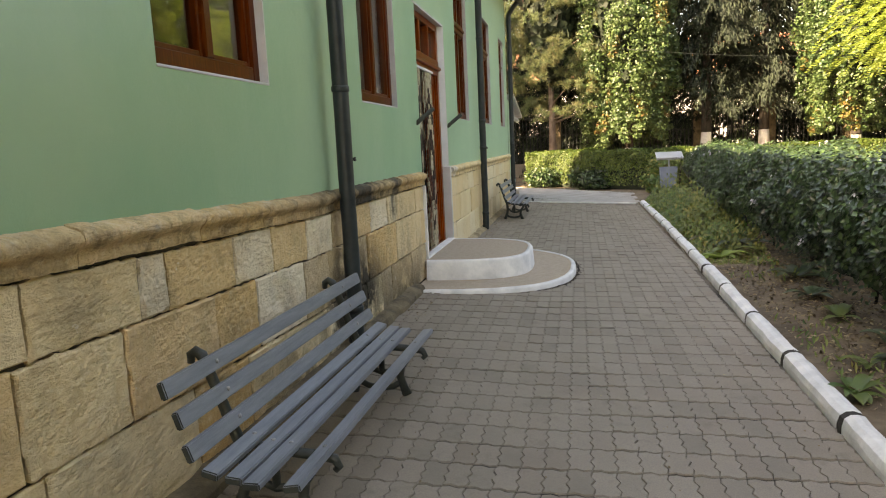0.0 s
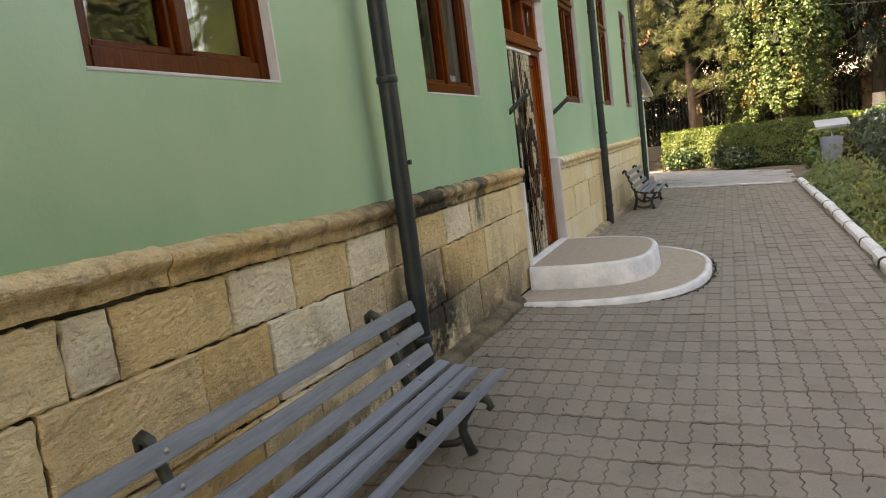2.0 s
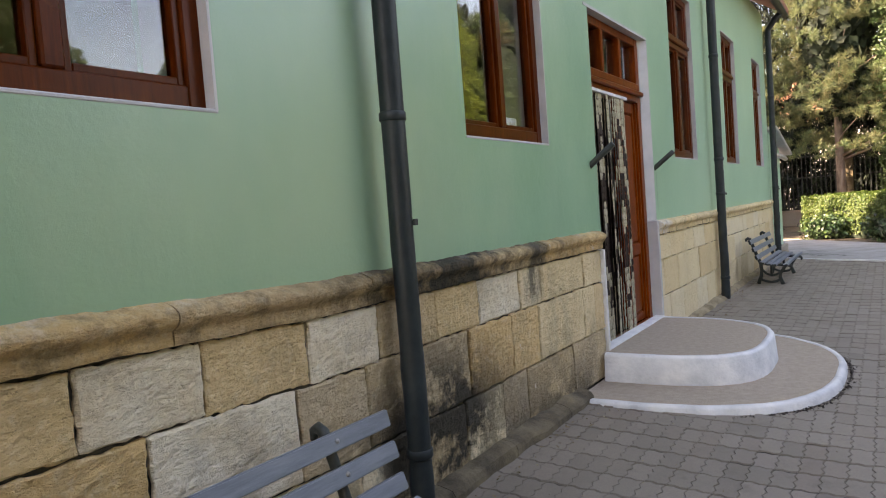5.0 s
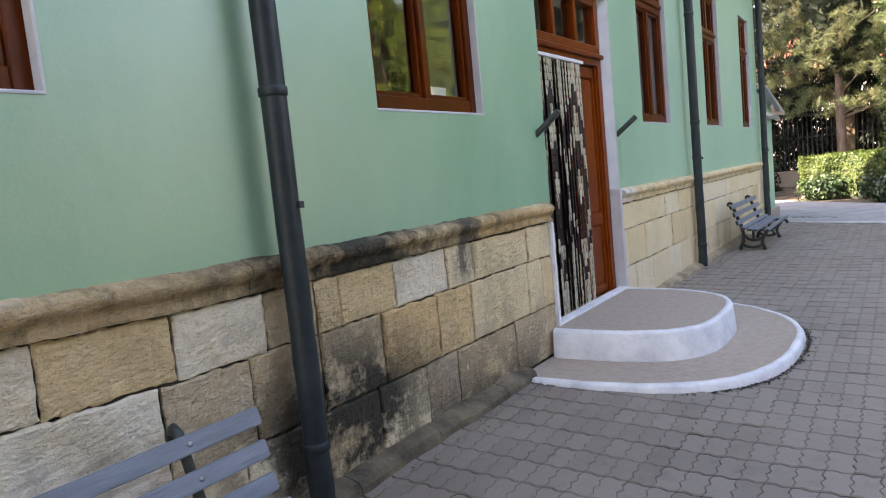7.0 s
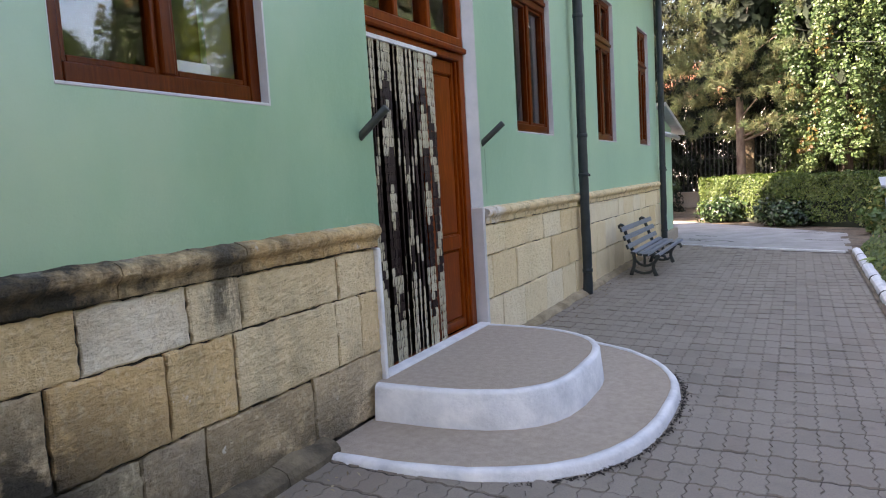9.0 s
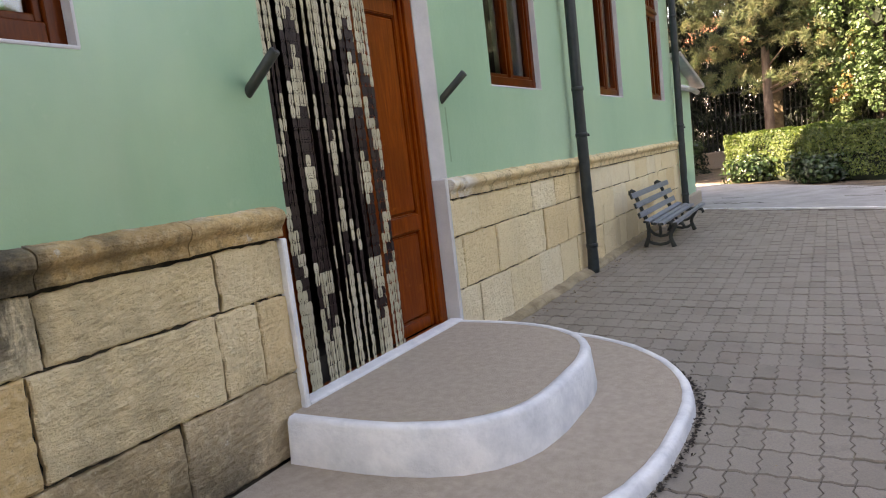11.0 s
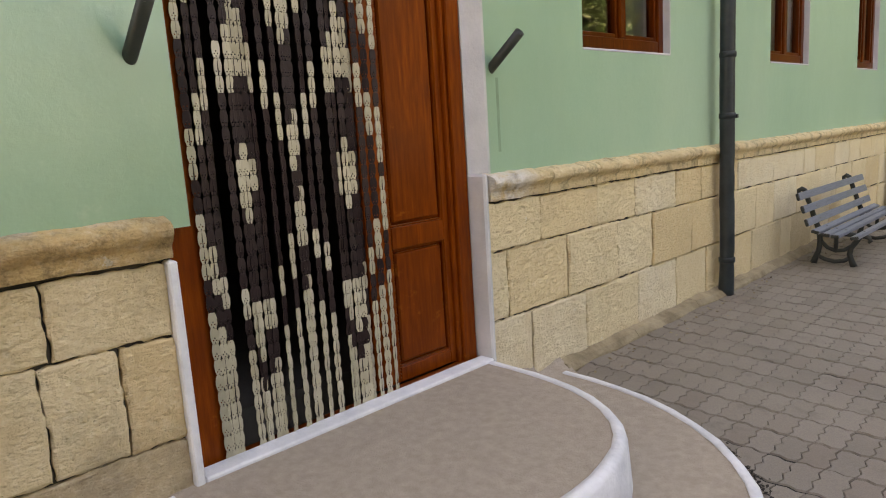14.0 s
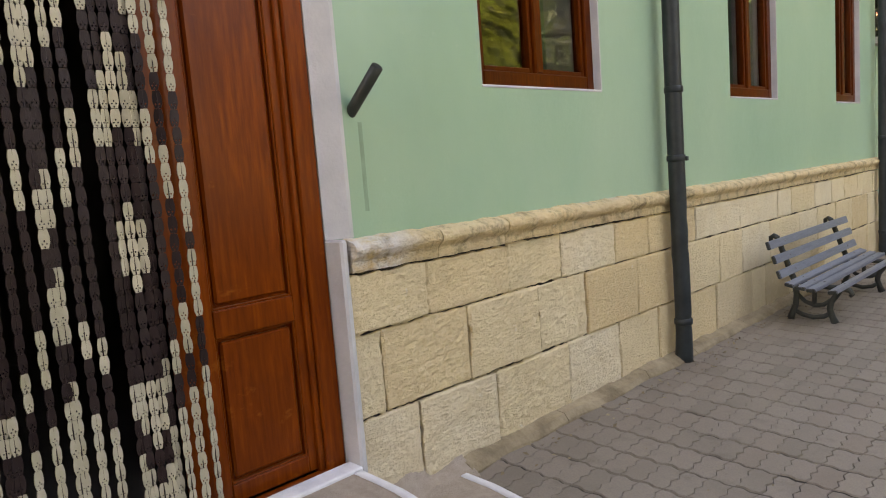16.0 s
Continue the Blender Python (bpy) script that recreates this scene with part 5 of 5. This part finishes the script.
# ---- trees ----
def trunk_mesh(tree, height, r0, lean, mat, limbs, seed, white=0.0):
    r = random.Random(seed)
    pts = [Vector((lean * t * t * height + 0.06 * math.sin(3 * t + seed), 0.05 * math.cos(4 * t + seed), -0.1 + t * (height + 0.1))) for t in [k / 10 for k in range(11)]]
    radii = [r0 * (1.25 if k == 0 else 1.0) * (1 - 0.085 * k) for k in range(11)]
    bm = bmesh.new()
    tube(bm, pts, radii, 12)
    part("trunk", bm, mat, tree)
    if white:
        bm = bmesh.new()
        tops = [q for q in pts[1:] if q.z < white]
        line = [pts[0]] + tops + [pts[len(tops)].lerp(pts[len(tops) + 1], (white - pts[len(tops)].z) / (pts[len(tops) + 1].z - pts[len(tops)].z))]
        tube(bm, line, [radii[min(k, 10)] + 0.006 for k in range(len(line))], 12)
        part("limewash", bm, LIME, tree, "white limewashed trunk foot")
    for k in range(limbs):
        t = r.uniform(0.22, 0.9)
        i = min(int(t * 10), 9)
        p = pts[i].lerp(pts[i + 1], t * 10 - i)
        a, ln = r.uniform(0, 6.28), height * 0.26 * (1.15 - t) * r.uniform(0.7, 1.2)
        q = p + Vector((math.cos(a), math.sin(a), 0.35)) * ln * 0.55
        e = p + Vector((math.cos(a + r.uniform(-0.3, 0.3)), math.sin(a), 0.45)) * ln
        bm = bmesh.new()
        tube(bm, [p, q, e], [r0 * 0.34 * (1.1 - t), r0 * 0.2 * (1.1 - t), 0.012], 7)
        part("limb", bm, mat, tree)


def clumped(centres, radius, per, rg, flat=0.8):
    k = len(centres)
    off = unit(rg.normal(0, 1, (k * per, 3))) * (rg.random(k * per) ** 0.3)[:, None] * np.repeat(radius, per)[:, None]
    off[:, 2] *= flat
    return np.repeat(centres, per, 0) + off, unit(off + np.array([0, 0, 0.3]) * np.repeat(radius, per)[:, None])


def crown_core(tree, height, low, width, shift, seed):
    """Near-black leaves paint shade inside a crown; little sky shows between the clumps."""
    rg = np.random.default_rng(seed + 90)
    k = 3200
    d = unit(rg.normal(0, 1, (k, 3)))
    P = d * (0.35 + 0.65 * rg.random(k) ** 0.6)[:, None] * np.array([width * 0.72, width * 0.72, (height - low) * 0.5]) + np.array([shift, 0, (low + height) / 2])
    leaves("inner_foliage", P, d, 0.42, LEAF_SHADE, tree, "near-black leaves inside the crown, shade put into their colour", 0.7, seed + 91)


def broadleaf(name, height, width, low, mat, label, seed, clumps=170, per=75, leaf=0.17, gold=None, crown_shift=0.0):
    tree = thing(name, (0, 0, 0), label, "tree")
    trunk_mesh(tree, height * 0.86, 0.19, 0.0, BARK, 12, seed, 1.3)
    rg = np.random.default_rng(seed)
    t = rg.random(clumps)
    zc = low + (height - low) * t
    a = rg.random(clumps) * 6.283
    lobe = 0.80 + 0.22 * np.sin(3 * a + seed) + 0.12 * np.sin(7 * a + 5 * t)
    rad = width * (np.sin(np.pi * np.clip(0.20 + 0.76 * t, 0, 1)) ** 0.5) * lobe
    rr_ = rad * np.sqrt(rg.uniform(0.55, 1.05, clumps))
    C = np.stack((crown_shift + rr_ * np.cos(a), rr_ * np.sin(a), zc), 1)
    cr = rg.uniform(0.16, 0.36, clumps)
    # each clump hangs as a little tongue of two or three lobes
    C = np.concatenate([C + np.stack((0.10 * k * np.cos(a), 0.10 * k * np.sin(a), -0.30 * k * np.ones(clumps)), 1) for k in range(3)])
    cr = np.concatenate((cr, cr * 0.9, cr * 0.65))
    P, N = clumped(C, cr, per, rg)
    crown_core(tree, height, low + 0.5, width, crown_shift, seed)
    if gold:
        pick = rg.random(clumps) < 0.05
        g = np.repeat(np.concatenate((pick, pick, pick)), per)
        leaves("turning_leaves", P[g], N[g], leaf, LEAF_GOLD, tree, "yellow and rust turning leaves", 0.75, seed + 5)
        P, N = P[~g], N[~g]
    leaves("crown", P, N, leaf, mat, tree, "", 0.75, seed + 6)
    return tree


def conifer(name, height, width, low, mat, label, seed, whorls=26, white=0.0):
    tree = thing(name, (0, 0, 0), label, "tree")
    trunk_mesh(tree, height, 0.22, 0.0, BARK, 0, seed, white)
    rg = np.random.default_rng(seed)
    P, N, T = [], [], []
    for k in range(whorls):
        t = k / (whorls - 1)
        zb = low + (height - low) * t
        ln = width * (1 - 0.93 * t) * rg.uniform(0.8, 1.15)
        for b in range(9):
            a = rg.random() * 6.283
            m = 110
            f = rg.random(m) ** 0.7
            x, y = math.cos(a) * ln * f, math.sin(a) * ln * f
            drop = -0.34 * ln * f * f - rg.random(m) * 0.40
            side = rg.normal(0, 0.16, m) * (1.1 - f * 0.5)
            P.append(np.stack((x - math.sin(a) * side, y + math.cos(a) * side, zb + drop), 1))
            N.append(np.tile([math.cos(a) * 0.6, math.sin(a) * 0.6, 0.5], (m, 1)))
            T.append(np.tile([math.cos(a) * 0.4, math.sin(a) * 0.4, -1.0], (m, 1)))
    leaves("crown", np.concatenate(P), np.concatenate(N), 0.22, mat, tree, "", 0.22, seed + 1, np.concatenate(T))
    return tree


def pine(label, seed):
    tree = thing("pine_tree", (0, 0, 0), label, "tree")
    trunk_mesh(tree, 9.5, 0.17, 0.02, PINEBARK, 16, seed, 1.25)
    rg = np.random.default_rng(seed)
    plates, n = 190, 1710
    t = rg.random(plates)
    zc = 2.4 + 8.0 * t
    rad = 2.8 * np.sqrt(rg.uniform(0.15, 1, plates)) * (1.05 - 0.55 * t)
    a = rg.random(plates) * 6.283
    C = np.repeat(np.stack((rad * np.cos(a), rad * np.sin(a), zc - 0.10 * rad), 1), n // plates, 0) + rg.normal(0, 1, (n, 3)) * np.array([0.30, 0.30, 0.11])
    per = 46
    crown_core(tree, 10.5, 3.6, 1.5, 0.0, seed)
    d = unit(rg.normal(0, 1, (n * per, 3)) + np.array([0, 0, 0.5]))
    P = np.repeat(C, per, 0) + d * rg.uniform(0.03, 0.16, n * per)[:, None]
    leaves("crown", P, unit(np.cross(d, rg.normal(0, 1, d.shape))), 0.20, LEAF_PINE, tree, "grey-green and brownish needle tufts", 0.075, seed, d, 0.05)
    return tree


def weeping(label, seed):
    tree = thing("acacia_tree", (0, 0, 0), label, "tree")
    trunk_mesh(tree, 8.0, 0.2, 0.0, BARK, 14, seed, 1.2)
    rg = np.random.default_rng(seed)
    P, N, T = [], [], []
    for k in range(900):
        a, t = rg.random() * 6.283, rg.random()
        r0 = 3.1 * math.sqrt(rg.uniform(0.1, 1)) * (1.0 - 0.35 * t)
        base = np.array([math.cos(a) * r0, math.sin(a) * r0, 3.4 + 6.0 * t])
        m = 30
        f = np.linspace(0, 1, m)
        ln = rg.uniform(0.6, 1.1)
        out = np.stack((math.cos(a) * ln * f * 0.75, math.sin(a) * ln * f * 0.75, -0.55 * ln * f * f), 1)
        sd = np.array([-math.sin(a), math.cos(a), 0.1]) * (np.where(np.arange(m) % 2, 1, -1) * 0.07)[:, None]
        P.append(base + out + sd)
        N.append(np.tile([0, 0, 1.0], (m, 1)))
        T.append(sd * 12 + np.array([math.cos(a), math.sin(a), -0.4]))
    leaves("crown", np.concatenate(P), np.concatenate(N), 0.14, LEAF_YELLOW, tree, "bright yellow-green feathery foliage", 0.42, seed, np.concatenate(T))
    return tree


def put(tree, x, y, turn=0, s=1.0):
    tree.matrix_basis = pose(x, y, -0.04, 0, 0, turn) @ Matrix.Scale(s, 4)
    return tree


lime_a = put(broadleaf("linden_tree", 11.0, 2.0, 1.9, LEAF_LIME, "tall linden densely clothed in small leaves, partly turning", 31, 620, 44, 0.098, True), 1.9, 28.4)
put(pine("pine with pale trunk and tufts of greyish needles", 41), -1.1, 29.3, 40)
lime_b = put(broadleaf("linden_tree", 9.5, 2.1, 2.0, LEAF_LIME, "linden with yellow-green low branches and whitewashed foot", 33, 520, 42, 0.105, True), 9.6, 27.4)
put(weeping("tree with bright yellow-green feathery foliage", 51), 10.0, 21.4)
# Near-black needles carry the shade that falls on these spruces.
spruce = put(conifer("spruce_tree", 14.0, 3.0, 3.3, LEAF_SHADE, "tall spruce with drooping branches, shade put into its needle colour", 61, 26, 1.9), 5.1, 30.0)
spruce_b = put(conifer("spruce_tree", 14.0, 3.2, 0.9, LEAF_SHADE, "tall spruce, deep shade put into its near-black needles", 62), 3.4, 34.0)


def again(tree, x, y, turn, s=1.0):
    return copy_thing(tree, pose(x, y, -0.04, 0, 0, turn) @ Matrix.Scale(s / tree.scale[0], 4))


# Copies at y<6, or x<-6 with y<30, are unseen, added for shade.
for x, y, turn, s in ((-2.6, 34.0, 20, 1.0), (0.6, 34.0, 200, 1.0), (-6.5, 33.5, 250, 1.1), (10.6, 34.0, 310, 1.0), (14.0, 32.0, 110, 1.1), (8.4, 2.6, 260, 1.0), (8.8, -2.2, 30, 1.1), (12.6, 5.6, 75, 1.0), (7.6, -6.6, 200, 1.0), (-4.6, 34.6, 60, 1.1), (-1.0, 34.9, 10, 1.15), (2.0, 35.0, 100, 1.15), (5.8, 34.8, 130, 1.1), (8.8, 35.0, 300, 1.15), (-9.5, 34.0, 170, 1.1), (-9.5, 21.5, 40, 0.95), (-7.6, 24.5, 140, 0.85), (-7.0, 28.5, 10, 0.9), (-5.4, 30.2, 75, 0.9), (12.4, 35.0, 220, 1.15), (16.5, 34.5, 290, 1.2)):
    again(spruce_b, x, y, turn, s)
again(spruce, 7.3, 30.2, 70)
# Copies at y<6 stand unseen, added to shade the wall and fill reflections.
for src, x, y, turn, s in ((lime_a, 14.6, 26.0, 80, 1.0), (lime_a, 16.3, 12.5, 200, 0.8), (lime_b, 17.5, 18.5, 120, 0.8), (lime_b, 15.5, 7.5, 250, 0.85), (lime_a, 11.5, 1.5, 300, 1.0), (lime_b, 17.0, 30.5, 10, 1.1), (lime_b, 21.0, 26.0, 60, 1.2), (lime_a, 20.0, 3.0, 30, 1.1), (lime_b, 13.5, -5.0, 30, 1.1), (lime_a, 5.5, -12.0, 70, 1.0), (lime_b, 8.0, 5.0, 15, 1.05), (lime_b, 6.5, -7.0, 200, 1.0), (lime_b, 5.3, -3.0, 80, 1.0), (lime_a, 5.9, 0.9, 20, 1.0)):
    again(src, x, y, turn, s)

def shrub(x, y, w, h, mat, label, seed, count=5000):
    b = thing("shrub", (x, y, 0), label, "shrub")
    r = np.random.default_rng(seed)
    n = 46
    C = np.stack((x + r.normal(0, w * 0.33, n), y + r.normal(0, w * 0.25, n), h * r.uniform(0.15, 0.9, n)), 1)
    P, N = clumped(C, r.uniform(0.2, 0.4, n), count // n, r)
    P[:, 2] = np.abs(P[:, 2])
    leaves("leaves", P, N, 0.11, mat, b, "", 0.6, seed)
    bm = bmesh.new()
    for k in range(9):
        tube(bm, [(x + 0.04 * k - 0.2, y, -0.05), (x + r.normal(0, w * 0.3), y + r.normal(0, 0.2), h * 0.8)], [0.02, 0.008], 5)
    part("stems", bm, BARK, b, "thin dark stems")


# Dark leaves of these two stand in for shade on the sunlit ground.
shrub(-3.6, 26.6, 1.3, 1.3, LEAF_HEDGE, "dark-leaved shrub added to darken the ground", 71)
shrub(-5.2, 28.0, 1.8, 1.9, LEAF_HEDGE, "tall dark shrub under the trees", 72)
# Bushes added behind the fence to darken the bright gaps.
shrub(-5.0, 33.2, 2.2, 2.3, LEAF_HEDGE, "tall dark bush added behind the fence to darken the gap", 76)
shrub(0.4, 33.2, 2.4, 2.4, LEAF_HEDGE, "tall dark bush added behind the fence to darken the gap", 77)
shrub(-2.4, 33.6, 1.3, 2.0, LEAF_HEDGE, "dark bush added behind the fence to darken the gap", 78)
shrub(2.8, 33.3, 2.2, 2.5, LEAF_HEDGE, "tall dark bush added behind the fence to darken the gap", 79)
shrub(5.0, 33.3, 2.2, 2.5, LEAF_HEDGE, "tall dark bush added behind the fence to darken the gap", 80)
shrub(7.4, 33.4, 2.2, 2.4, LEAF_HEDGE, "tall dark bush added behind the fence to darken the gap", 81)
shrub(-1.2, 24.2, 0.7, 0.45, LEAF_HEDGE, "low leafy shrub before the clipped hedge", 73, 2500)
shrub(0.3, 22.5, 0.8, 0.5, LEAF_HEDGE, "low dark-leaved shrub at the hedge foot", 74, 2500)
shrub(2.3, 20.2, 0.8, 1.0, LEAF_WEED, "light leafy shrub beside the litter bin", 75, 3500)

# ---- iron fence on a low wall, and the house across the street ----
fence = thing("iron_fence", (4, 32, 0), "black iron picket fence on a low wall", "fence", "", "structure")
part("fence_base", boxes((-14, 22, 31.9, 32.15, -0.1, 0.55), bev=0.02), CONCRETE, fence, "low cement wall")
bm = bmesh.new()
for z in (0.75, 1.75, 2.55):
    box(bm, -14, 22, 32.0, 32.03, z, z + 0.05)
part("rail", bm, IRON, fence)
bar = bmesh.new()
box(bar, -0.03, 0.03, -0.014, 0.014, 0.55, 2.78)
for v in bar.verts:
    if v.co.z > 2.3:
        v.co.x *= 0.3
me = bpy.data.meshes.new("picket")
bar.to_mesh(me)
bar.free()
me.materials.append(IRON)
x = -13.9
while x < 22:
    ob = new("picket", me)
    ob.parent, ob.matrix_parent_inverse = fence, Matrix.Translation((-4, -32, 0))
    ob.location = (x, 32.0, 0)
    x += 0.16
for x in (-13, -10, -7, -4, -1, 2, 5, 8, 11, 14, 17, 20):
    part("post", boxes((x - 0.16, x + 0.16, 31.85, 32.2, -0.1, 2.8), bev=0.02), DIRTY, fence, "square cement fence post")

street_house = thing("street_house", (2, 50, 0), "long pale rendered house across the street", "house")
hw = [(-16 + 3.6 * k, -16 + 3.6 * k + 1.2) for k in range(1, 10)]
bm = bmesh.new()
px = -20.0
for a, b in hw:
    box(bm, px, a, 47.0, 47.4, -0.1, 5.2)
    box(bm, a, b, 47.0, 47.4, -0.1, 1.2)
    box(bm, a, b, 47.0, 47.4, 2.9, 5.2)
    px = b
box(bm, px, 26, 47.0, 47.4, -0.1, 5.2)
part("wall", bm, HOUSEWALL, street_house)
# Dark block fills the house; room shade is put into its colour.
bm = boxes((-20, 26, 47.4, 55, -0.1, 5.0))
part("inside", bm, ROOM_SHADE, street_house)
bm = bmesh.new()
for yy, zz, yz, zw in ((46.5, 5.1, 51.2, 8.0), (51.2, 8.0, 56, 5.1)):
    v = [bm.verts.new(p) for p in ((-20.5, yy, zz), (26.5, yy, zz), (26.5, yz, zw), (-20.5, yz, zw), (-20.5, yy, zz + 0.15), (26.5, yy, zz + 0.15), (26.5, yz, zw + 0.15), (-20.5, yz, zw + 0.15))]
    for f in ((0, 1, 2, 3), (4, 5, 6, 7), (0, 1, 5, 4), (2, 3, 7, 6), (0, 3, 7, 4), (1, 2, 6, 5)):
        bm.faces.new([v[i] for i in f])
part("roof", bm, ROOFTILE, street_house, "red tiled roof")
for a, b in hw:
    wd = part("window", boxes((a, a + 0.08, 47.1, 47.2, 1.2, 2.9), (b - 0.08, b, 47.1, 47.2, 1.2, 2.9), (a, b, 47.1, 47.2, 2.82, 2.9), (a, b, 47.1, 47.2, 1.2, 1.28), ((a + b) / 2 - 0.03, (a + b) / 2 + 0.03, 47.1, 47.2, 1.28, 2.82)), WHITE, street_house, "white framed street window")
bm = boxes((-40, 45, 38.0, 45.5, -0.06, -0.035))
structure("road", bm, PADMAT, "pale sunlit street beyond the fence", "road")

# overhead cable between the trees
bm = bmesh.new()
tube(bm, [(1.5 + 1.2 * k, 26.0, 4.45 - 0.10 * k + 0.012 * (k - 4) ** 2) for k in range(9)], 0.006, 6)
tagged(part("overhead_cable", bm, IRON), "thin dark cable strung between the trees", "cable")

# ---- pavers ----
pavement = thing("pavement", (-0.2, 7, 0), "grey interlocking wavy concrete pavers", "pavement", "", "structure")
PX, PY = 0.1118, 0.2265
X0, ROWS_Y0, COLS, NROWS = -1.705, -3.1, 28, 97
bm = bmesh.new()
extrude_y(bm, ((-1.81, -0.06), (1.27, -0.06), (1.27, -0.0085), (-0.35, -0.0085), (-1.65, 0.0335), (-1.81, 0.0335)), -3.4, 16.9)
part("paver_bed", bm, JOINT, pavement, "sandy joints between the pavers")
bm = bmesh.new()
plate(bm, ((-1.8, 16.9), (1.29, 16.9), (1.25, 16.66), (-1.8, 18.15)), -0.06, -0.0085)
part("paver_bed", bm, JOINT, pavement)


def side_wave(t):
    return 0.009 * (0, 1, -1, 1, -1, 0)[t]


def end_wave(t):
    return 0.0075 * (0, 1, -1, 0)[t]


def outline_at(g, e):
    lo = [(-PX / 2 + g + (PX - 2 * g) * k / 3, -PY / 2 + e + end_wave(k)) for k in range(4)]
    up = [(PX / 2 - g + side_wave(k), -PY / 2 + e + (PY - 2 * e) * k / 5) for k in range(1, 5)]
    hi = [(PX / 2 - g - (PX - 2 * g) * k / 3, PY / 2 - e + end_wave(3 - k)) for k in range(4)]
    dn = [(-PX / 2 + g + side_wave(5 - k), PY / 2 - e - (PY - 2 * e) * k / 5) for k in range(1, 5)]
    return lo + up + hi + dn


TOP, LOW = outline_at(0.0036, 0.0105), outline_at(0.0010, 0.0064)
KP = len(TOP)
PV = np.array([(x, y, 0.0) for x, y in TOP] + [(x, y, -0.0075) for x, y in LOW])
PF = [list(range(KP))] + [[i + KP, (i + 1) % KP + KP, (i + 1) % KP, i] for i in range(KP)]
paver_mesh = bpy.data.meshes.new("paver")
paver_mesh.from_pydata(PV.tolist(), [], PF)
paver_mesh.materials.append(PAVER)
rp = np.random.default_rng(8)


def apron_y(x):
    return 16.62 - 0.488 * (x - 1.25)


def crossfall(x):
    """The paving climbs a little towards the wall."""
    return 0.042 * min(max((-0.35 - x) / 1.3, 0.0), 1.0)


verts, quads, tops, base = [], [], [], 0
for r in range(NROWS):
    for c in range(COLS):
        x, y = X0 + PX * (c + 0.5), ROWS_Y0 + PY * (r + 0.5)
        if x > 1.30 + kerb_shift(y) or y + PY / 2 > apron_y(x) - 0.01:
            continue
        dip = 0.004 * noise.noise((x * 1.1, y * 1.1, 0)) + rp.normal(0, 0.0016) - 0.001 + crossfall(x)
        tx, ty = rp.normal(0, 0.011, 2)
        if -1.65 < x < -0.35:
            ty += 0.0323
        if 4.15 < y < 6.7:
            ob = new("paver", paver_mesh)
            ob.parent, ob.matrix_parent_inverse = pavement, Matrix.Translation((0.2, -7, 0))
            ob.matrix_basis = Matrix.LocRotScale((x, y, dip), Euler((tx, ty, rp.normal(0, 0.004))), None)
        else:
            v = PV + (x, y, dip)
            v[:, 2] += PV[:, 0] * ty * -1 + PV[:, 1] * tx
            verts.append(v)
            tops.append([k + base for k in PF[0]])
            quads += [[k + base for k in f] for f in PF[1:]]
            base += len(PV)
me = bpy.data.meshes.new("paver_field")
me.from_pydata(np.concatenate(verts).tolist(), [], tops + quads)
tagged(link_mesh("paver_field", me, PAVER_FAR, pavement), "grey wavy concrete pavers", "", "", "stuff")

# specks of dry leaf and grit lying on the pavers
K = 240
x, y = -1.5 + 2.6 * rh.random(K), 2.5 + 12.0 * rh.random(K)
off_steps = (np.abs(y - 8.6) > 1.65) | (x > 0.05)
P = np.stack((x, y, np.array([crossfall(a) for a in x]) + 0.006), 1)[off_steps]
tagged(leaves("path_litter", P, np.tile([0, 0, 1.0], (len(P), 1)), 0.016, [DRYLEAF], None, "", 0.6, 14), "tiny dry leaf specks scattered on the pavers", "litter", "", "stuff")
